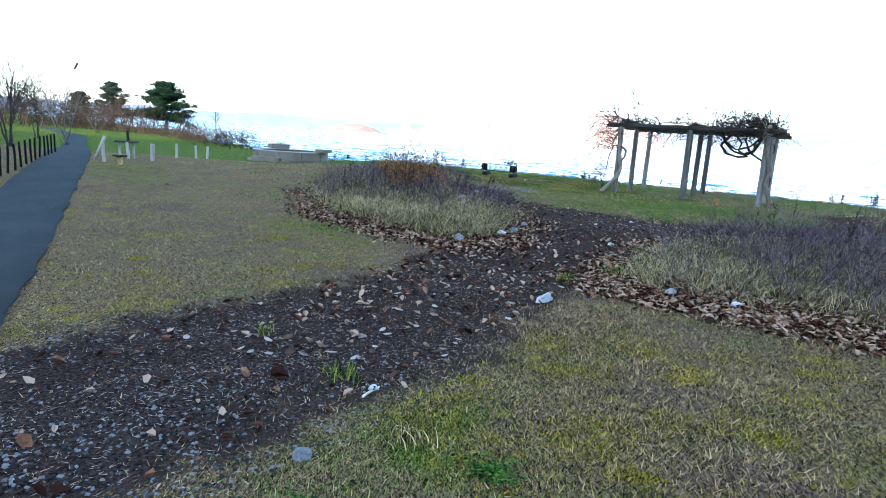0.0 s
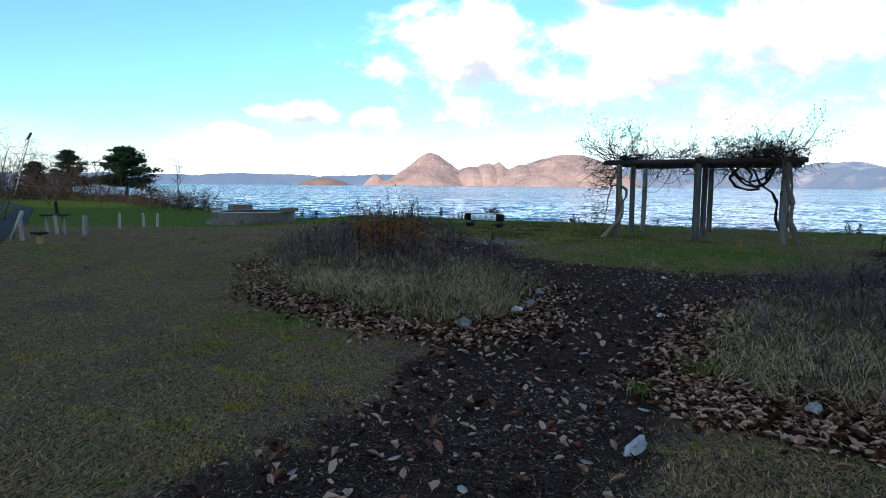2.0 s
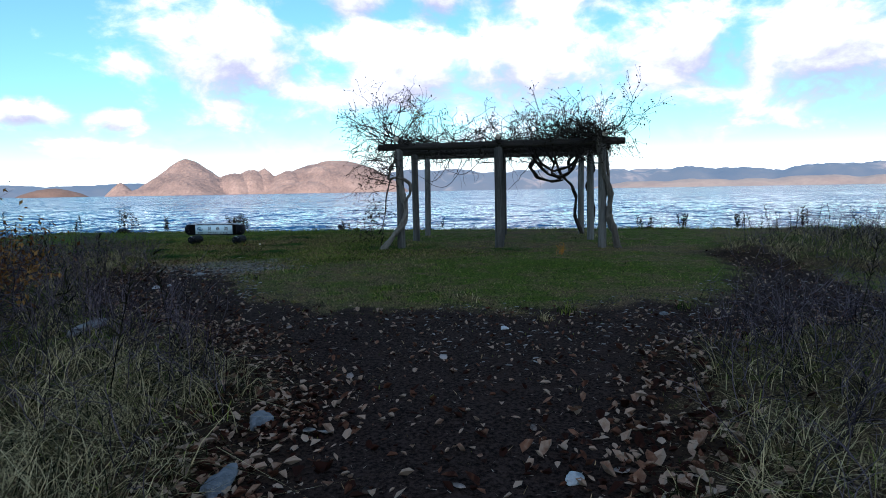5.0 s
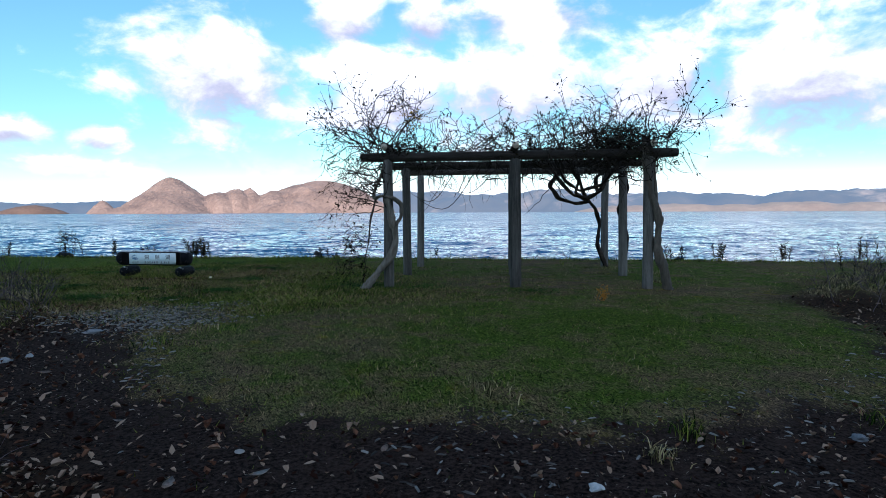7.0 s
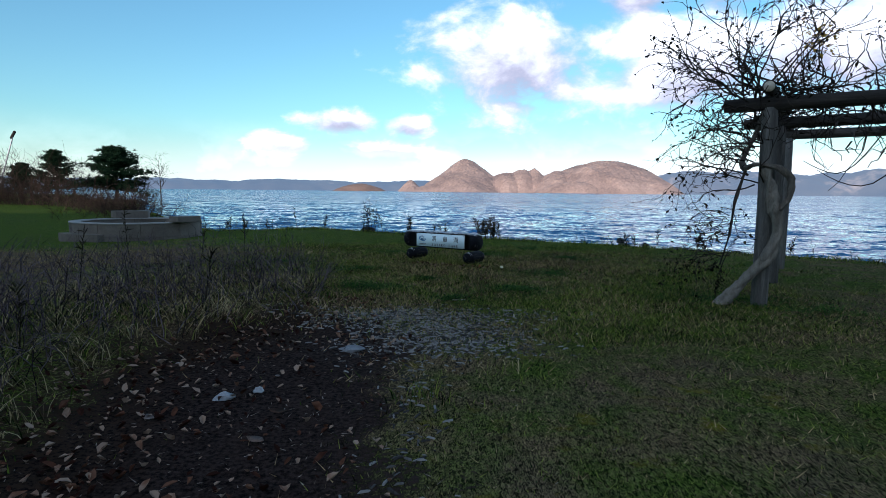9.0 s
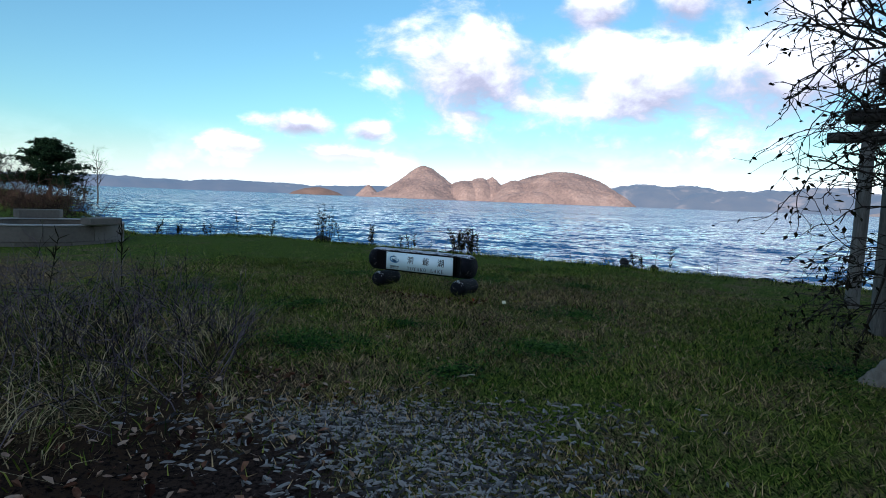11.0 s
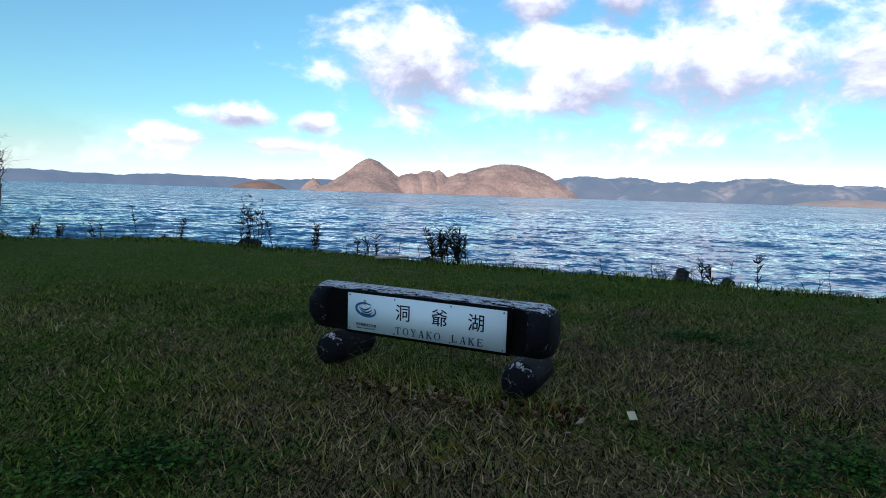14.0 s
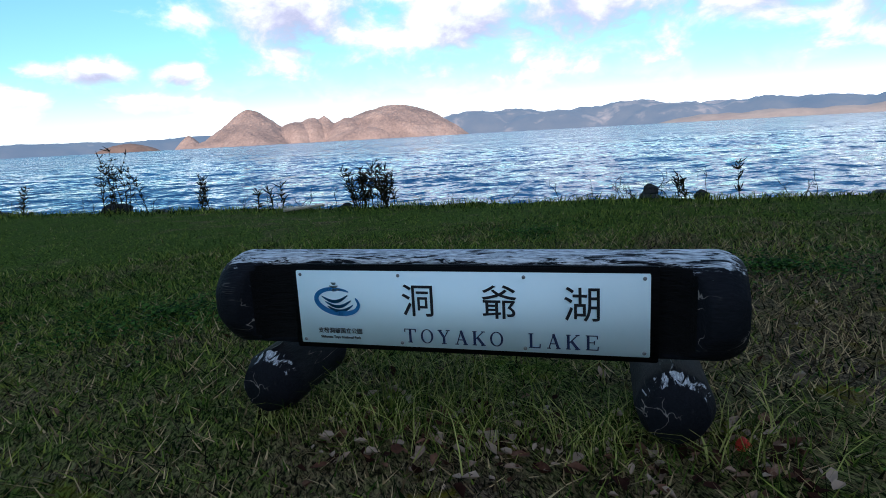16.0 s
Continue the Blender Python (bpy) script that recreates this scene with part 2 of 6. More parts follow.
def worn_log_material(name, top, end):
    """Blackened wood, bleached bare along the top (local z) or round one end (local x), with pale drying cracks along the grain."""
    m = bpy.data.materials.new(name)
    m.use_nodes = True
    n = Nodes(m.node_tree)
    tc = n.add("ShaderNodeTexCoord").outputs["Object"]
    sep = n.add("ShaderNodeSeparateXYZ")
    n.link(tc, sep.inputs[0])
    v = n.scaled(tc, (0.55, 2.8, 2.8))
    flakes = n.noise(v, 16, 6, 0.68, 0.9)
    crack = n.math("ABSOLUTE", n.math("SUBTRACT", n.noise(n.scaled(tc, (0.10, 1, 1)), 15, 3, 0.5, 0.4), 0.5))
    grain = n.noise(v, 60, 4, 0.6)
    worn = n.math("ADD", n.span(sep.outputs[2], top - 0.085, top + 0.005, -0.17, 0.165), n.math("MULTIPLY", n.math("MULTIPLY", n.span(sep.outputs[0], end, end - 0.03, 0, 0.19), n.span(sep.outputs[0], end - 0.072, end - 0.062)), n.span(sep.outputs[2], 0.0, 0.05)))
    bare = n.span(n.math("ADD", flakes, worn), 0.56, 0.64)
    lines = n.math("MULTIPLY", n.span(crack, 0.012, 0.003), n.span(n.noise(tc, 5, 3), 0.5, 0.62))
    black = n.mix(grain, (0.003, 0.0033, 0.0045), (0.018, 0.019, 0.025))
    bright = n.mix(n.span(grain, 0.3, 0.7), (0.24, 0.25, 0.29), (0.78, 0.79, 0.83))
    col = n.mix(bare, black, bright)
    col = n.mix(n.math("MULTIPLY", lines, 0.8), col, (0.34, 0.29, 0.26))
    p = n.add("ShaderNodeBsdfPrincipled")
    n.link(col, p.inputs["Base Color"])
    p.inputs["Roughness"].default_value = 0.6
    p.inputs["Specular IOR Level"].default_value = 0.05
    b = n.add("ShaderNodeBump")
    b.inputs["Strength"].default_value, b.inputs["Distance"].default_value = 0.6, 0.006
    n.link(n.math("ADD", grain, n.math("MULTIPLY", flakes, 1.5)), b.inputs["Height"])
    n.link(b.outputs[0], p.inputs["Normal"])
    o = n.add("ShaderNodeOutputMaterial")
    n.link(p.outputs[0], o.inputs[0])
    return m


M_GROUND = ground_material()
M_LOG = worn_log_material("worn_charred_log", 0.150, -9.0)
M_FOOT = worn_log_material("worn_foot_log", 0.150, -0.155)
M_WATER = water_material()
M_ASPHALT = material("asphalt", [(0.009, 0.01, 0.0125), (0.016, 0.0175, 0.021), (0.027, 0.028, 0.033)], 1.2, 0.85, 0.5, 160, 140, specular=0.12)
M_BLADE = material("lawn_blades", [(0.00855, 0.00698, 0.00288), (0.12, 0.0775, 0.0381), (0.472, 0.328, 0.171)], 0.7, 0.8, 0, per="island", spread=0.75, specular=0.04)
M_LUSH = material("green_blades", [(0.00442, 0.0122, 0.00153), (0.0524, 0.0948, 0.011), (0.242, 0.263, 0.0481)], 0.7, 0.75, 0, per="island", spread=0.7, specular=0.04)
M_STRAW = material("dead_tall_grass", [(0.0114, 0.0121, 0.00363), (0.142, 0.113, 0.0516), (0.536, 0.427, 0.232)], 0.8, 0.85, 0, per="island", spread=0.8, specular=0.04)
M_TWIG = material("grey_purple_twigs", [(0.008, 0.0056, 0.0068), (0.05525, 0.0403, 0.0494), (0.1785, 0.1403, 0.1615)], 2.0, 0.9, 0, per="island", spread=0.5, specular=0.04)
M_RUST = material("rust_coloured_leaves", [(0.09, 0.036, 0.014), (0.19, 0.085, 0.026), (0.29, 0.155, 0.045)], 2.0, 0.85, 0, per="island", spread=0.7, specular=0.04)
M_LEAF = material("fallen_leaves", [(0.026, 0.01, 0.007), (0.102, 0.0432, 0.0264), (0.198, 0.0996, 0.0624), (0.35, 0.245, 0.18)], 3.0, 0.8, 0.2, per="island", spread=0.95, specular=0.04)
M_LEAF_ONE = material("pale_fallen_leaf", [(0.102, 0.0595, 0.0425), (0.23, 0.162, 0.132), (0.425, 0.357, 0.327)], 8.0, 0.8, 0.2, spread=0.8, specular=0.04)
M_CHIP = material("pale_gravel", [(0.042, 0.0372, 0.036), (0.12, 0.108, 0.102), (0.288, 0.27, 0.258)], 3.0, 0.85, 0.3, per="island", spread=0.8, specular=0.12)
M_STONE = material("field_stone", [(0.07, 0.08, 0.1), (0.15, 0.16, 0.18), (0.27, 0.27, 0.28)], 6.0, 0.85, 0.6, 30, spread=0.4, specular=0.12)
M_PALE = material("pale_quartz_stone", [(0.26, 0.27, 0.29), (0.42, 0.43, 0.45), (0.6, 0.6, 0.61)], 9.0, 0.75, 0.6, 30)
M_RIPRAP = material("dark_shore_stone", [(0.02, 0.02, 0.0224), (0.052, 0.0504, 0.052), (0.104, 0.1, 0.096)], 2.5, 0.9, 0.7, 14, spread=0.4, specular=0.12)
M_POST = material("weathered_log", [(0.045, 0.0425, 0.0413), (0.125, 0.116, 0.107), (0.25, 0.234, 0.219)], 3.0, 0.9, 0.7, 22, stretch=(6, 6, 0.5), spread=0.25, specular=0.12)
M_END = material("pale_end_grain", [(0.30, 0.25, 0.19), (0.50, 0.43, 0.34), (0.62, 0.55, 0.45)], 14.0, 0.85, 0.4, 60)
M_VINE = material("gnarled_vine_bark", [(0.0595, 0.049, 0.0385), (0.14, 0.119, 0.098), (0.252, 0.224, 0.189)], 7.0, 0.9, 0.9, 30, stretch=(3, 3, 0.7))
M_VINE_DARK = material("dark_vine_bark", [(0.016, 0.0125, 0.0105), (0.041, 0.033, 0.029), (0.082, 0.068, 0.06)], 7.0, 0.9, 0.6, 30, per="island", spread=0.4, specular=0.04)
M_CHAR = material("charred_log", [(0.0018, 0.0018, 0.00204), (0.0036, 0.00348, 0.00384), (0.0063, 0.006, 0.00648)], 5.0, 0.55, 0.7, 22, stretch=(0.35, 5, 5), specular=0.08)
M_BOARD = material("white_enamel_board", [(0.78, 0.93, 0.99), (0.82, 0.95, 0.99)], 2.0, 0.6, 0.03, specular=0.2)
M_INK = material("black_lettering", [(0.008, 0.008, 0.012), (0.015, 0.015, 0.02)], 4.0, 0.5, 0)
M_NAVY = material("navy_lettering", [(0.012, 0.020, 0.06), (0.02, 0.03, 0.085)], 4.0, 0.5, 0)
M_BLUE = material("logo_blue", [(0.02, 0.17, 0.40), (0.03, 0.22, 0.48)], 4.0, 0.45, 0)
M_PALEBLUE = material("logo_grey", [(0.35, 0.42, 0.46), (0.42, 0.50, 0.54)], 4.0, 0.45, 0)
M_STEEL = material("dull_steel", [(0.20, 0.20, 0.21), (0.35, 0.35, 0.36)], 20.0, 0.45, 0.1, metal=0.8)
M_CONCRETE = material("buff_concrete_block", [(0.085, 0.07, 0.06), (0.135, 0.115, 0.0975), (0.18, 0.155, 0.135)], 1.6, 0.9, 0.5, 40, spread=0.3)
M_COPING = material("pale_coping", [(0.238, 0.224, 0.21), (0.322, 0.308, 0.294)], 2.0, 0.85, 0.4, 40)
M_STAKE = material("grey_wood_stake", [(0.154, 0.14, 0.126), (0.28, 0.259, 0.238), (0.364, 0.343, 0.322)], 5.0, 0.9, 0.5, 30, stretch=(5, 5, 0.6))
M_PINE = material("pine_needles", [(0.004, 0.012, 0.007), (0.010, 0.026, 0.013), (0.022, 0.044, 0.020)], 0.8, 0.8, 0, per="island", spread=0.6, specular=0.04)
M_BARK = material("dark_bark", [(0.014, 0.0112, 0.0098), (0.035, 0.0294, 0.0252), (0.07, 0.0595, 0.0525)], 5.0, 0.9, 0.5, 20, specular=0.12)
M_BRUSH = material("brown_brushwood", [(0.01344, 0.00912, 0.00768), (0.0336, 0.02208, 0.01728), (0.0624, 0.04224, 0.03168)], 1.0, 0.9, 0, per="island", spread=0.6, specular=0.04)
M_WEED = material("dark_dry_weed", [(0.0084, 0.00672, 0.0042), (0.0189, 0.01596, 0.0084), (0.0357, 0.03024, 0.0168)], 2.0, 0.9, 0, per="island", spread=0.6, specular=0.04)
M_PAPER = material("yellowed_paper", [(0.62, 0.55, 0.36), (0.74, 0.68, 0.48)], 12.0, 0.8, 0.1)
M_RED = material("red_scrap", [(0.38, 0.02, 0.012), (0.60, 0.045, 0.02)], 12.0, 0.6, 0.1)
# Emission paints a pinkish air haze onto the island woods.
M_WOODS = material("leafless_woods_haze_glow", [(0.11, 0.068, 0.055), (0.31, 0.198, 0.155), (0.50, 0.345, 0.275)], 0.008, 0.95, 0, fine=0.11, glow=((0.56, 0.47, 0.50), 0.17))
# Dark and tan tones paint cloud shadow and sunlit slopes; blue emission paints haze.
M_FAR = material("far_shore_painted_haze_sun", [(0.02, 0.018, 0.02), (0.05, 0.042, 0.04), (0.09, 0.07, 0.055), (0.60, 0.40, 0.28)], 0.0014, 0.95, 0, fine=0.007, glow=((0.30, 0.46, 0.70), 0.46))
# The spit's bluish emission stands in for haze over the lake.
M_SPIT = material("sunlit_spit_haze_glow", [(0.13, 0.085, 0.065), (0.28, 0.18, 0.13), (0.42, 0.29, 0.21)], 0.004, 0.95, 0, fine=0.03, glow=((0.42, 0.46, 0.58), 0.3))
# Islet scrub, with a weak emission painted in as distance haze.
M_ISLET = material("russet_islet_scrub_haze_glow", [(0.06, 0.032, 0.022), (0.13, 0.072, 0.048), (0.22, 0.13, 0.09)], 0.012, 0.95, 0, fine=0.11, glow=((0.42, 0.40, 0.48), 0.12))
M_DEBRIS = material("dead_grass_debris", [(0.0132, 0.0084, 0.0066), (0.146, 0.102, 0.078), (0.414, 0.331, 0.275)], 0.9, 0.9, 0, per="island", spread=0.8, specular=0.04)
M_CLOVER = material("clover_leaves", [(0.0045, 0.015, 0.002), (0.024, 0.0656, 0.008), (0.072, 0.145, 0.022)], 0.9, 0.8, 0, per="island", spread=0.7, specular=0.06)
M_TUFT = material("yellow_green_tussock", [(0.026, 0.045, 0.006), (0.125, 0.15, 0.024), (0.36, 0.335, 0.1)], 0.8, 0.8, 0, per="island", spread=0.75, specular=0.04)
M_GRIT = material("blue_grey_grit", [(0.022, 0.024, 0.028), (0.065, 0.068, 0.078), (0.17, 0.172, 0.185)], 3.0, 0.9, 0.3, per="island", spread=0.85, specular=0.06)
M_MOSS = material("yellow_moss", [(0.07, 0.07, 0.008), (0.20, 0.165, 0.012), (0.36, 0.28, 0.025)], 1.0, 0.9, 0, per="island", spread=0.7, specular=0.04)
M_TAN = material("tan_split_wood", [(0.20, 0.13, 0.045), (0.36, 0.25, 0.09), (0.5, 0.37, 0.16)], 6.0, 0.85, 0.4)
M_WHITE = material("white_paint", [(0.70, 0.70, 0.70), (0.80, 0.80, 0.79)], 1.0, 0.6, 0)


# ======================= mesh helpers =======================
def np_mesh(name, verts, faces, mat, parent=None, smooth=False):
    """One mesh object from arrays; faces all of one size."""
    verts, faces = np.asarray(verts, np.float32), np.asarray(faces, np.int32)
    me = bpy.data.meshes.new(name)
    me.vertices.add(len(verts))
    me.vertices.foreach_set("co", verts.ravel())
    k = faces.shape[1]
    me.loops.add(faces.size)
    me.loops.foreach_set("vertex_index", faces.ravel())
    me.polygons.add(len(faces))
    me.polygons.foreach_set("loop_start", np.arange(0, faces.size, k, dtype=np.int32))
    me.polygons.foreach_set("use_smooth", np.full(len(faces), smooth))
    me.update(calc_edges=True)
    me.materials.append(mat)
    ob = new(name, me)
    ob.parent = parent
    return ob


def part(name, bm, mat, parent=None, label="", smooth=True):
    me = bpy.data.meshes.new(name)
    for f in bm.faces:
        f.smooth = smooth
    bm.to_mesh(me)
    bm.free()
    me.materials.append(mat)
    ob = new(name, me)
    ob.parent = parent
    return tagged(ob, label) if label else ob


def thing(name, m, label, category, group=""):
    ob = new(name)
    ob.matrix_world = m
    return tagged(ob, label, category, group)


def inside(px, py, poly):
    """Which points lie in the polygon, and how far each is from its outline."""
    px, py = np.asarray(px, float), np.asarray(py, float)
    hit, best = np.zeros(px.shape, bool), np.full(px.shape, 1e9)
    for (x1, y1), (x2, y2) in zip(poly, poly[1:] + poly[:1]):
        if y1 != y2:
            hit ^= ((y1 > py) != (y2 > py)) & (px < (x2 - x1) * (py - y1) / (y2 - y1) + x1)
        dx, dy = x2 - x1, y2 - y1
        t = np.clip(((px - x1) * dx + (py - y1) * dy) / (dx * dx + dy * dy), 0, 1)
        best = np.minimum(best, np.hypot(px - x1 - t * dx, py - y1 - t * dy))
    return hit, best


def to_line(px, py, line):
    """Distance from a polyline, positive on its left."""
    px, py = np.asarray(px, float), np.asarray(py, float)
    best, side = np.full(px.shape, 1e9), np.zeros(px.shape)
    for (x1, y1), (x2, y2) in zip(line, line[1:]):
        dx, dy = x2 - x1, y2 - y1
        t = np.clip(((px - x1) * dx + (py - y1) * dy) / (dx * dx + dy * dy), 0, 1)
        d = np.hypot(px - x1 - t * dx, py - y1 - t * dy)
        s = np.sign(dx * (py - y1) - dy * (px - x1))
        near = d < best
        best, side = np.where(near, d, best), np.where(near, s, side)
    return best * np.where(side == 0, 1, side)


def wobble(x, y, f, seed=0.0):
    """Cheap smooth noise on arrays, about -1 to 1."""
    return (np.sin(x * f + 1.3 * np.sin(y * f * 0.7 + seed) + seed) + np.sin(y * f * 1.13 + 1.7 * np.sin(x * f * 0.9 + seed * 2) + 2.1 * seed)
            + 0.5 * np.sin((x + y) * f * 2.3 + seed * 3) + 0.5 * np.sin((x - y) * f * 2.7 + seed)) / 3


# ======================= plan =======================
SHORE = [(-900, 1100), (-170, 260), (-72, 134), (-42, 98), (-25, 63), (-16, 49), (-10, 40.7), (-3, 36), (1.3, 33), (4, 31.2), (7, 29), (10.8, 26.2), (15, 22.9), (20, 19.5), (32, 13), (70, -2), (300, -80), (2500, -600)]
BED_A = [(-3.9, 15), (-3.2, 12.8), (-2.6, 11.7), (-1.7, 10.8), (-0.65, 10.0), (0.05, 9.75), (0.8, 10.4), (1.15, 11.5), (1.6, 12.6), (1.25, 14.6), (0.15, 16.4),
         (-0.35, 18), (0.25, 19.2), (0.75, 20.1), (0.5, 21.4), (-0.2, 22.7), (-2.4, 22.7), (-3.6, 18.5)]
BED_B = [(2.05, 8.0), (2.3, 7.25), (2.85, 6.85), (3.5, 6.5), (5, 5.7), (8, 4.6), (11, 6), (11.5, 9.5), (9, 11.6), (6.6, 12.4), (5.3, 12.3), (3.8, 10.8), (2.8, 9.5)]
BED_C = [(10.3, 16.9), (10.2, 15.2), (11.5, 13.6), (15, 12.5), (20, 12), (22, 15.5), (17, 18.5), (13, 18.2)]
DIRT = [(-8, -2), (-4.6, 2.2), (-3.3, 4.0), (-2.9, 4.8), (-2.26, 5.7), (-1.55, 6.5), (-0.93, 7.7), (-0.4, 9.0), (-0.3, 10), (0.6, 11), (1.0, 13), (-0.3, 16.5), (-0.6, 18), (-0.2, 19.4),
        (0.4, 20.2), (1.1, 19.9), (1.5, 19.4), (1.75, 18.8), (1.55, 18), (1.65, 16.8), (2.06, 15.8), (2.6, 15.15), (3.7, 14.55), (5.1, 13.95), (6.8, 13.6), (8.1, 14.1),
        (9.6, 15.4), (10.5, 17), (11.3, 16.4), (10.4, 14.3), (8.7, 12.2), (6.5, 12), (5.3, 12), (4, 10.6), (3, 9.3), (2.3, 8), (1.9, 7.4), (1.5, 7.0), (0.9, 5.9), (0.32, 4.7),
        (-0.12, 4.1), (-0.9, 3.06), (-1.6, 2.3), (-3.0, 0.2), (-5, -3)]
ROAD = [(3, -9), (-2.3, 0.6), (-5.8, 6.9), (-6.9, 8.8), (-8.5, 11.5), (-11.2, 16.2), (-14.0, 20.9), (-19.9, 30.1), (-26, 39.5), (-34, 52), (-48, 68)]


def ease(t):
    t = np.clip(t, 0, 1)
    return t * t * (3 - 2 * t)


def land(x, y):
    """Height of the ground."""
    x, y = np.asarray(x, float), np.asarray(y, float)
    z = np.interp(y, [-20, 0, 9, 14, 18, 24, 30, 36], [-0.15, -0.15, -0.13, 0.03, 0.13, 0.10, 0.03, -0.05])
    z = z - 0.42 * ease((-2.5 - x) / 8) * ease((y - 21) / 14)      # the lawn falls away towards the basin
    z = z + 0.018 * wobble(x, y, 1.7, 0.4) + 0.010 * wobble(x, y, 5.1, 1.1)
    for bed in (BED_A, BED_B, BED_C):
        inn, d = inside(x, y, bed)
        z = z + np.where(inn, 0.13 * np.clip(d / 0.7, 0, 1), 0)
    inn, d = inside(x, y, DIRT)
    z = z - np.where(inn, 0.025 * np.clip(d / 0.4, 0, 1), 0)
    # Unseen rise behind the start, added to block the low sun.
    back = np.clip((-y - 14) / 50, 0, 1)
    z = z + 21 * back * back * (3 - 2 * back) + 1.0 * back * wobble(x, y, 0.06, 0.3)
    s = -to_line(x, y, SHORE)       # positive inland
    s = s + 0.25 * wobble(x, y, 1.3, 2.0)
    drop = np.clip(-s / 2.4, 0, 1)
    z = z - 1.35 * drop - 4 * np.clip((-s - 3) / 20, 0, 1)
    return z


def on_land(x, y):
    return float(land(np.array([x]), np.array([y]))[0])


def axis(lo, hi, step, out_lo, out_hi, grow=1.22):
    mid = list(np.arange(lo, hi + step / 2, step))
    a, s, left = lo, step, []
    while a > out_lo:
        s *= grow
        a -= s
        left.append(a)
    b, s, right = mid[-1], step, []
    while b < out_hi:
        s *= grow
        b += s
        right.append(b)
    return np.array(left[::-1] + mid + right)


def build_ground():
    xs, ys = axis(-13, 16, 0.14, -3000, 3000), axis(0.5, 37, 0.14, -1200, 4000)
    gx, gy = np.meshgrid(xs, ys)
    z = land(gx.ravel(), gy.ravel())
    v = np.stack([gx.ravel(), gy.ravel(), z], 1)
    w = len(xs)
    i = (np.arange(len(ys) - 1)[:, None] * w + np.arange(w - 1)[None, :]).ravel()
    ob = np_mesh("ground", v, np.stack([i, i + 1, i + 1 + w, i + w], 1), M_GROUND, smooth=True)
    x, y = gx.ravel(), gy.ravel()
    inn, d = inside(x, y, DIRT)
    dirt = np.clip(0.5 + (np.where(inn, d, -d) + 0.16 * wobble(x, y, 2.3, 0.9) + 0.10 * wobble(x, y, 6.1, 0.2)) / 1.1, 0, 1)
    green = np.interp(y, [0, 3, 8, 12, 16, 21, 25, 30], [0.42, 0.18, 0.12, 0.38, 0.62, 0.52, 0.52, 0.95]) + 0.30 * wobble(x, y, 0.8, 3.0) + 0.12 * wobble(x, y, 2.6, 1.0)
    green = green - 0.38 * ease((-2.0 - x) / 4) * ease((34 - y) / 8)
    litter = np.zeros_like(x)
    for bed in (BED_A, BED_B, BED_C):
        inn, d = inside(x, y, bed)
        litter = np.maximum(litter, np.where(inn, 1, np.clip(1 - d / 0.6, 0, 1)))
    c = np.stack([dirt, np.clip(green, 0, 1), litter, np.ones_like(x)], 1).astype(np.float32)
    at = ob.data.color_attributes.new("cover", "FLOAT_COLOR", "POINT")
    at.data.foreach_set("color", c.ravel())
    return tagged(ob, "patchy brown and green lawn with bare dark soil paths", "ground", kind="structure")


build_ground()


def waves(x, y, step):
    """Wind chop on the lake, in metres."""
    z = 0 * x
    rng = np.random.RandomState(9)
    for k in range(40):
        length = 0.7 * 1.13 ** k if k < 34 else rng.uniform(0.9, 2.6)
        a = radians(250 + 60 * rng.randn())
        f = 2 * math.pi / length
        ph = (x * math.cos(a) + y * math.sin(a)) * f + rng.uniform(0, 6.28) + 1.2 * np.sin(0.11 * x + 0.07 * y * k)
        z = z + 0.021 * length ** (0.8 if length < 4 else 0.95) * (0.35 + 0.65 * np.sin(0.13 * x * (1 + 0.1 * k) + 0.2 * y + k) ** 2) * np.sin(ph + 0.5 * np.sin(ph)) * np.clip(1.6 - 3.2 * step / length, 0, 1) * (1.25 if length < 2.6 else 0.45 if length < 5 else 0.14) * np.clip(step * 6 / length, 0.10 if length > 4 else 1, 1)
    return z


def build_water():
    xs, ys = axis(-35, 60, 0.36, -4900, 4900, 1.05), axis(12, 75, 0.36, -300, 4900, 1.035)
    gx, gy = np.meshgrid(xs, ys)
    step = np.gradient(gy, axis=0) + 0.3 * np.gradient(gx, axis=1)
    z = -0.74 + waves(gx, gy, step) * 0.36
    v = np.stack([gx.ravel(), gy.ravel(), z.ravel()], 1)
    w = len(xs)
    i = (np.arange(len(ys) - 1)[:, None] * w + np.arange(w - 1)[None, :]).ravel()
    ob = np_mesh("water", v, np.stack([i, i + 1, i + 1 + w, i + w], 1), M_WATER, smooth=True)
    return tagged(ob, "choppy deep blue lake water", "lake", kind="structure")


build_water()


